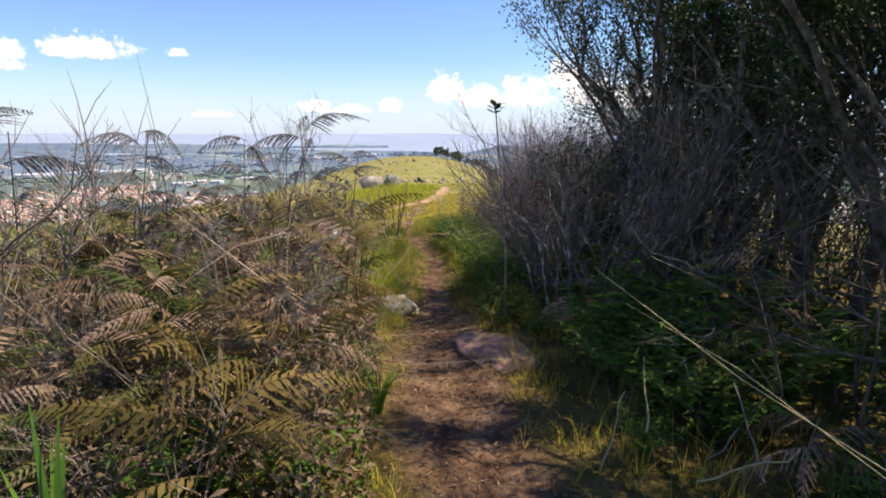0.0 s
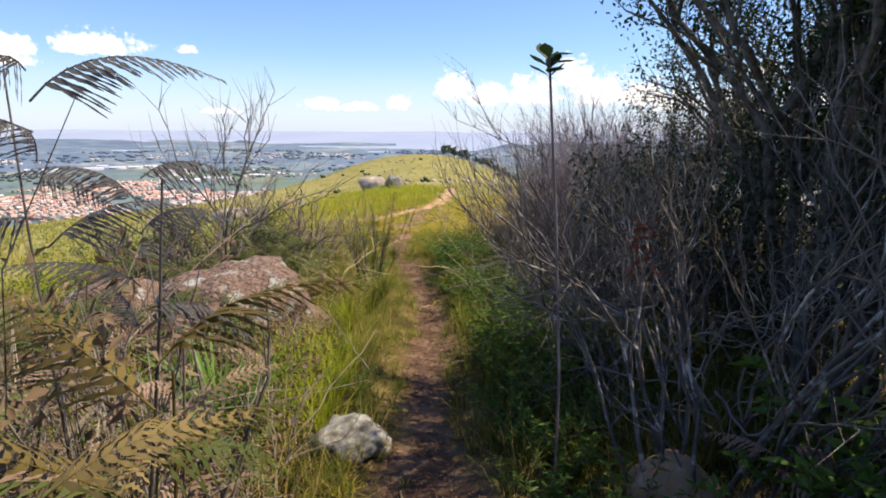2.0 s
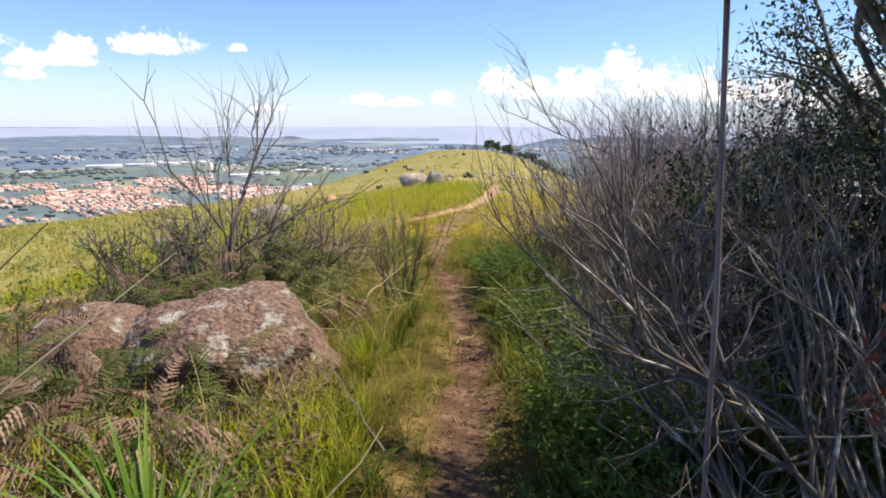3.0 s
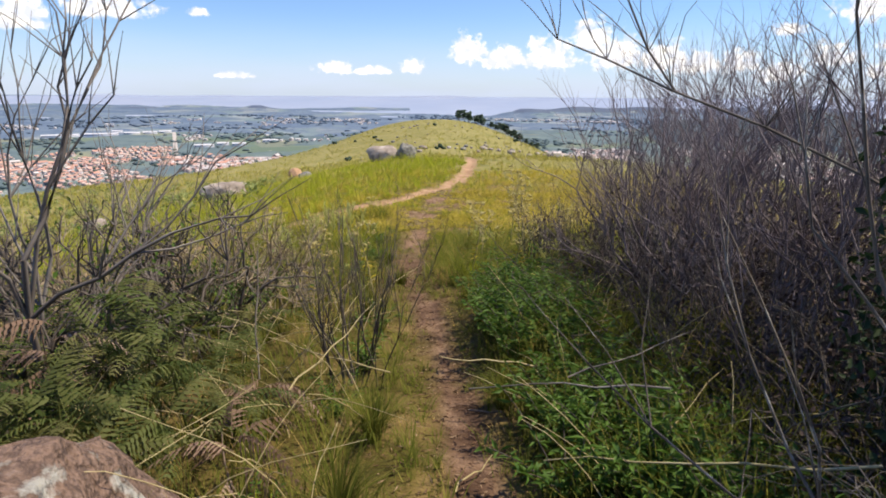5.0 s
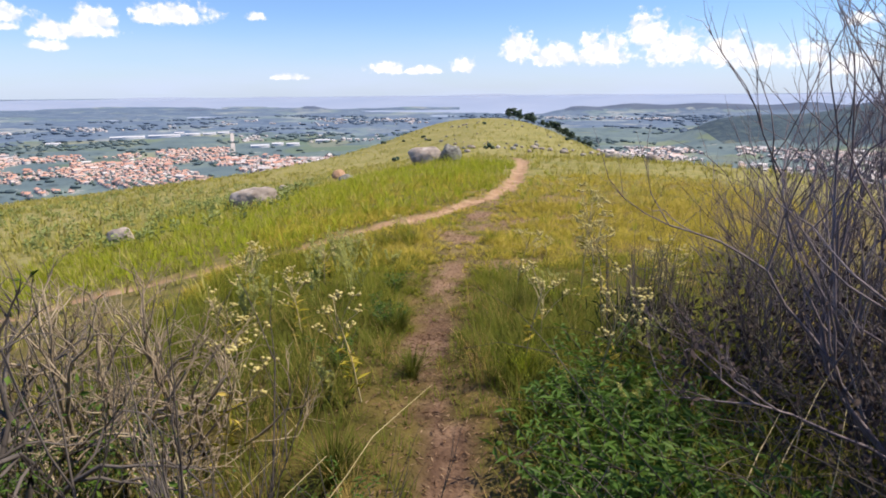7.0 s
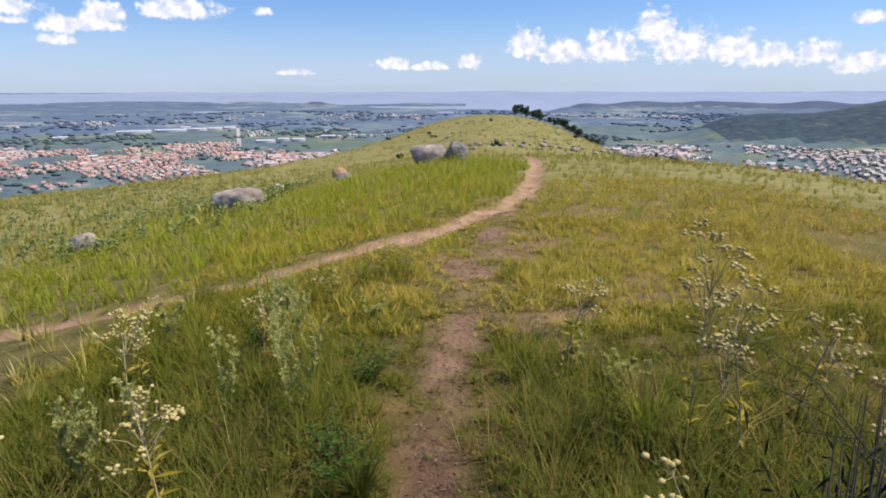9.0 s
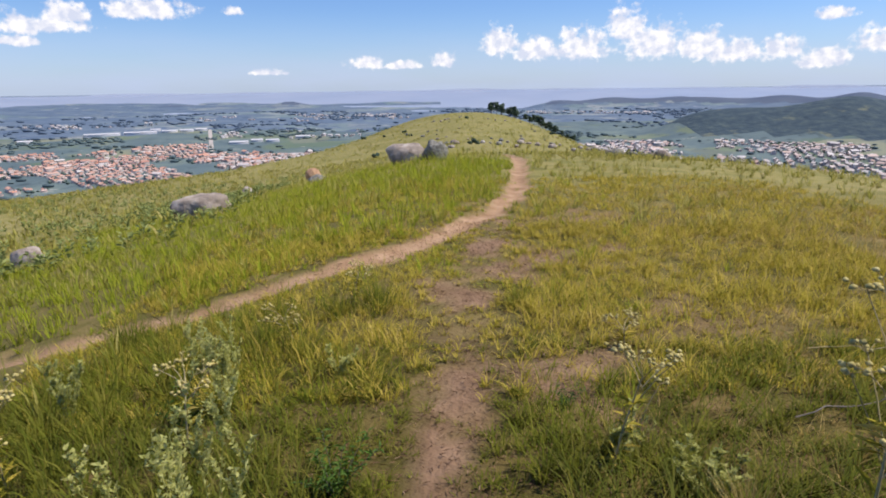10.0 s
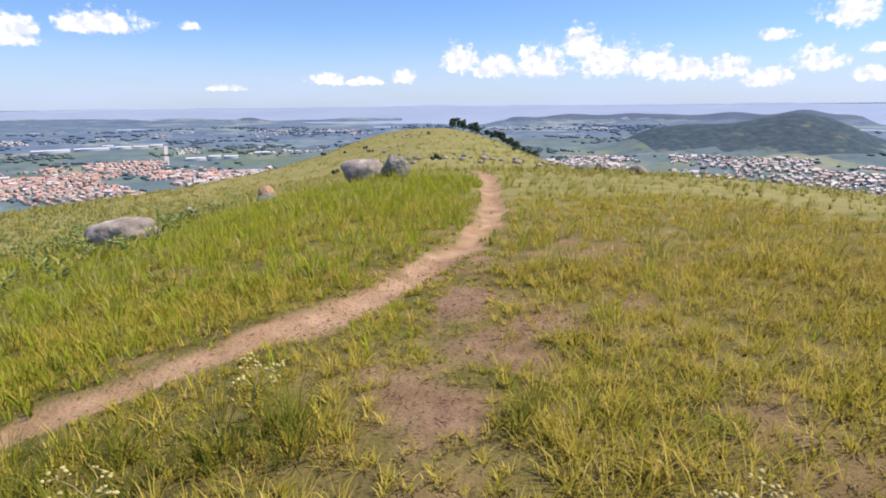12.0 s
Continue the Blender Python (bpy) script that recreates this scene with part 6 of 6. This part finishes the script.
        tagged(ob, "long pale dead stalk lying among the plants", "stick", "fallen stalks")


single_things()


def straw_stalks():
    rng = np.random.default_rng(19)
    for k in range(110):
        y = rng.uniform(7.6, 10.2) if k < 96 else rng.uniform(5.2, 6.6)
        x = rng.uniform(-1.3, 0.15) if k % 3 and y > 7 else rng.uniform(1.05, 1.9) if y > 7 else rng.uniform(-1.3, -0.2)
        a, ln, lean = rng.uniform(0, 6.28), rng.uniform(0.45, 0.95), rng.uniform(0.3, 1.3)
        t = np.linspace(0, 1, 7)
        d = np.array([math.cos(a), math.sin(a), 0]) * lean
        pts = d * (ln * t ** 1.5)[:, None] + np.array([0, 0, 1.0]) * (ln * (0.95 * t - 0.45 * lean * t ** 2))[:, None] + rng.normal(0, 0.006, (7, 3))
        pts[0, 2] -= 0.03
        s = Shape()
        tube(s, pts, np.linspace(0.0035, 0.0015, 7), 4)
        ob = part("straw_stalk", s, M_STRAW)
        ob.matrix_basis = pose(x, y, gz(x, y))
        tagged(ob, "long dry straw stalk arching over the grass", "dry stalk", "straw stalks")


straw_stalks()


# ---- litter and grass, past counting ----
def build_litter():
    rng = np.random.default_rng(71)
    s = Shape()
    n = 16000
    y = rng.uniform(0.5, 13, n)
    x = np.interp(y, [p[1] for p in FOOTPATH], [p[0] for p in FOOTPATH]) + rng.normal(0, 0.3, n) + np.where(y < 4.5, rng.uniform(0, 0.5, n) * rng.integers(0, 2, n), 0)
    keep = rng.uniform(size=n) < np.where(y < 5.5, 1.0, 0.45)
    x, y = x[keep], y[keep]
    n = len(x)
    th = rng.uniform(0, 6.28, n)
    leaves(s, np.stack([x, y, ground_height(x, y) + 0.008], 1), np.stack([np.cos(th), np.sin(th), rng.uniform(-0.05, 0.25, n)], 1), rng.uniform(0.015, 0.06, n), rng.uniform(0.003, 0.011, n), rng)
    n = 15000
    x, y = rng.normal(0.6, 1.3, n), rng.uniform(11.5, 21, n)
    th = rng.uniform(0, 6.28, n)
    leaves(s, np.stack([x, y, ground_height(x, y) + 0.012], 1), np.stack([np.cos(th), np.sin(th), rng.uniform(-0.05, 0.5, n)], 1), rng.uniform(0.015, 0.06, n), rng.uniform(0.003, 0.008, n), rng)
    tagged(part("leaf_litter", s, M_LITTER), "brown fallen leaves and bits of straw on the ground", "litter", kind="stuff")


build_litter()


def turf(name, label, mat, n, box, height, width, lean, seed, keep_off=0.9, weight=None, tuft=14, radius=0.05):
    """Grass in tufts: blades that spread outwards from each tuft's heart."""
    rng = np.random.default_rng(seed)
    m = n // tuft
    x, y = rng.uniform(box[0], box[1], m), rng.uniform(box[2], box[3], m)
    k = rng.uniform(size=m) > soil_amount(x, y) * keep_off
    if weight is not None:
        k &= rng.uniform(size=m) < weight(x, y)
    x, y = x[k], y[k]
    m = len(x)
    tall = 0.75 + 0.3 * waves(x, y, 0.7, seed) + 0.2 * waves(x, y, 2.7, 1.0) + rng.normal(0, 0.25, m)
    d = np.minimum(to_line(x, y, FOOTPATH), to_line(x, y, TRAIL))
    tall = np.clip(tall, 0.25, 1.7) * (0.35 + 0.65 * smooth(d, 0.12, 0.7))
    th = rng.uniform(0, 2 * np.pi, (m, tuft))
    r = np.abs(rng.normal(0, 1, (m, tuft))) * radius * np.clip(tall, 0.5, 1.5)[:, None]
    bx, by = (x[:, None] + r * np.cos(th)).ravel(), (y[:, None] + r * np.sin(th)).ravel()
    h = (rng.uniform(*height, (m, tuft)) * tall[:, None]).ravel()
    s = Shape()
    blades(s, np.stack([bx, by, ground_height(bx, by) - 0.01], 1), h, rng.uniform(*width, len(bx)), rng.uniform(*lean, len(bx)), rng, bearing=(th + rng.normal(0, 0.5, (m, tuft))).ravel())
    tagged(part(name, s.mesh(name, mat, upward=0.4), None), label, "grass", kind="stuff")


def beside(x, y):
    return 1 - 0.85 * smooth(np.abs(x - 0.45), 1.4, 3.5)


turf("verge_grass", "long green grass along the path", M_RANK, 52000, (-3.2, 2.6, 4.8, 13.5), (0.14, 0.46), (0.003, 0.007), (0.2, 0.9), 1, 0.97, beside)
turf("weedy_grass", "rank green grass at the foot of the thicket", M_RANK, 22000, (0.85, 2.7, 6.0, 12.6), (0.18, 0.5), (0.004, 0.009), (0.2, 0.9), 17, 0.97)
turf("rank_grass", "long dark green grass where the bushes end", M_RANK, 38000, (-2.4, 2.8, 11.3, 15.2), (0.12, 0.3), (0.003, 0.007), (0.3, 1.1), 18, 0.98, lambda x, y: (1 - smooth(y, 13.8, 15.2)) * smooth(np.abs(x - 0.35), 0.2, 0.7), 16, 0.05)
turf("lush_tussocks", "tall lush tussocks of deep green grass", M_DEEP, 30000, (-2.8, 2.6, 12.3, 17.0), (0.12, 0.4), (0.003, 0.008), (0.3, 1.0), 27, 0.97, lambda x, y: smooth(waves(x, y, 0.5, 1.0) - 0.35 * (x - 0.2), 0.0, 0.5) * smooth(np.abs(x - 0.35), 0.15, 0.5), 34, 0.06)
turf("dry_verge", "dry straw-coloured grass along the path", M_DRY, 9000, (-3.0, 2.6, 2.0, 13.5), (0.2, 0.6), (0.0015, 0.004), (0.3, 1.2), 2, 0.97, beside)
turf("shade_grass", "thin green grass in the shade of the bushes", M_GRASS, 12000, (-2.5, 2.2, 0.5, 5.5), (0.06, 0.22), (0.003, 0.006), (0.3, 1.0), 3, 0.97, beside)
left_side = lambda x, y: 1 - 0.85 * smooth(x - np.interp(y, [p[1] for p in TRAIL[5:]], [p[0] for p in TRAIL[5:]]), -0.1, 0.5)
turf("short_turf", "short trodden turf of mixed green and brown grass", M_GRASS, 78000, (-3.4, 5.4, 15.0, 20.2), (0.05, 0.19), (0.004, 0.009), (0.3, 1.3), 4, 0.97, None, 20, 0.05)
turf("deep_turf", "dense deep green turf where the bushes end", M_DEEP, 52000, (-3.0, 4.6, 12.2, 15.9), (0.06, 0.2), (0.004, 0.008), (0.3, 1.3), 24, 0.97, None, 20, 0.05)
turf("middle_turf", "short green grass beside the trail", M_GRASS, 46000, (-4, 8.5, 19.5, 27), (0.07, 0.19), (0.006, 0.011), (0.4, 1.3), 14, 0.95, None, 20, 0.07)
turf("green_turf", "bright green patches in the short turf", M_LUSH, 36000, (-3.0, 4.5, 14.8, 21), (0.05, 0.16), (0.003, 0.007), (0.3, 1.3), 15, 0.97, lambda x, y: smooth(waves(x, y, 0.8, 3.0) - 0.25 * (x - 0.4), -0.3, 0.5), 12, 0.05)
turf("boulder_grass", "tall bright grass in front of the boulder", M_LUSH, 6000, (-1.7, -0.05, 5.5, 6.75), (0.2, 0.5), (0.004, 0.009), (0.2, 0.8), 16)
turf("brown_turf", "dry brown grass in the short turf", M_DRY, 56000, (-2.5, 8, 12.0, 25.0), (0.05, 0.17), (0.003, 0.006), (0.4, 1.4), 5, 0.9, lambda x, y: 0.2 + 0.8 * smooth(waves(x, y, 1.1, 2.0) + 0.22 * (x - 0.8), 0.0, 0.9), 9, 0.04)
turf("meadow_grass", "lush green grass above the trail", M_LUSH, 62000, (-12, 3.5, 17.5, 33), (0.14, 0.38), (0.006, 0.012), (0.2, 0.8), 6, 0.97, left_side)
turf("far_turf", "long green and yellow grass on the brow", M_SLOPE, 50000, (-17, 24, 20, 46), (0.12, 0.34), (0.010, 0.02), (0.2, 0.9), 7, 0.95)
turf("slope_grass", "grass on the slope below the trail", M_SLOPE, 22000, (-24, -2, 9, 34), (0.14, 0.38), (0.010, 0.02), (0.2, 0.9), 8, 0.95)
turf("hillside_grass", "long yellow-green grass all over the hillside", M_SLOPE, 32000, (-75, -6, 26, 100), (0.25, 0.6), (0.03, 0.07), (0.2, 0.8), 9, 0.9, None, 10, 0.25)
turf("ridge_green", "green grass tussocks on the far ridge", M_SLOPE, 26000, (-60, 45, 40, 220), (0.25, 0.6), (0.04, 0.10), (0.2, 0.8), 10, 0.9, None, 10, 0.3)


def build_pale_weeds():
    """Pale broad-leaved weeds spread over the slope, past counting."""
    rng = np.random.default_rng(91)
    s = Shape()
    for _ in range(900):
        x, y = -5 - 40 * rng.uniform() ** 1.4, rng.uniform(24, 75)
        if x > -0.2 * y:
            continue
        n = 26
        th = rng.uniform(0, 6.28, n)
        base = np.array([x, y, gz(x, y)])
        leaves(s, base + np.stack([0.08 * np.cos(th), 0.08 * np.sin(th), rng.uniform(0.1, 0.45, n)], 1), np.stack([np.cos(th), np.sin(th), rng.uniform(0.2, 1, n)], 1), rng.uniform(0.08, 0.2, n), 0.07, rng)
    tagged(part("pale_weeds", s, M_PALE), "pale grey-green broad-leaved weeds on the slope", "weeds", kind="stuff")


M_PALE = material("pale_weed_leaf", [(0.15, 0.20, 0.06), (0.26, 0.31, 0.10), (0.38, 0.41, 0.16)], 0.5, 0.8, island=0.6, thin=0.25)
build_pale_weeds()


def build_ridge_bushes():
    rng = np.random.default_rng(93)
    for k in range(9):
        x, y = rng.uniform(-22, 26), rng.uniform(75, 205)
        s = Shape()
        for _ in range(7):
            blob(s, rng, rng.normal(0, 0.35, 3) * [1, 1, 0.5] + [0, 0, 0.5], rng.uniform(0.25, 0.5) * np.ones(3))
        ob = part("ridge_bush", s, M_PINE)
        ob.matrix_basis = pose(x, y, gz(x, y)) @ Matrix.Scale(rng.uniform(0.5, 1.0), 4)
        tagged(ob, "small dark bush on the far grassy ridge", "bush", "ridge bushes")


build_ridge_bushes()
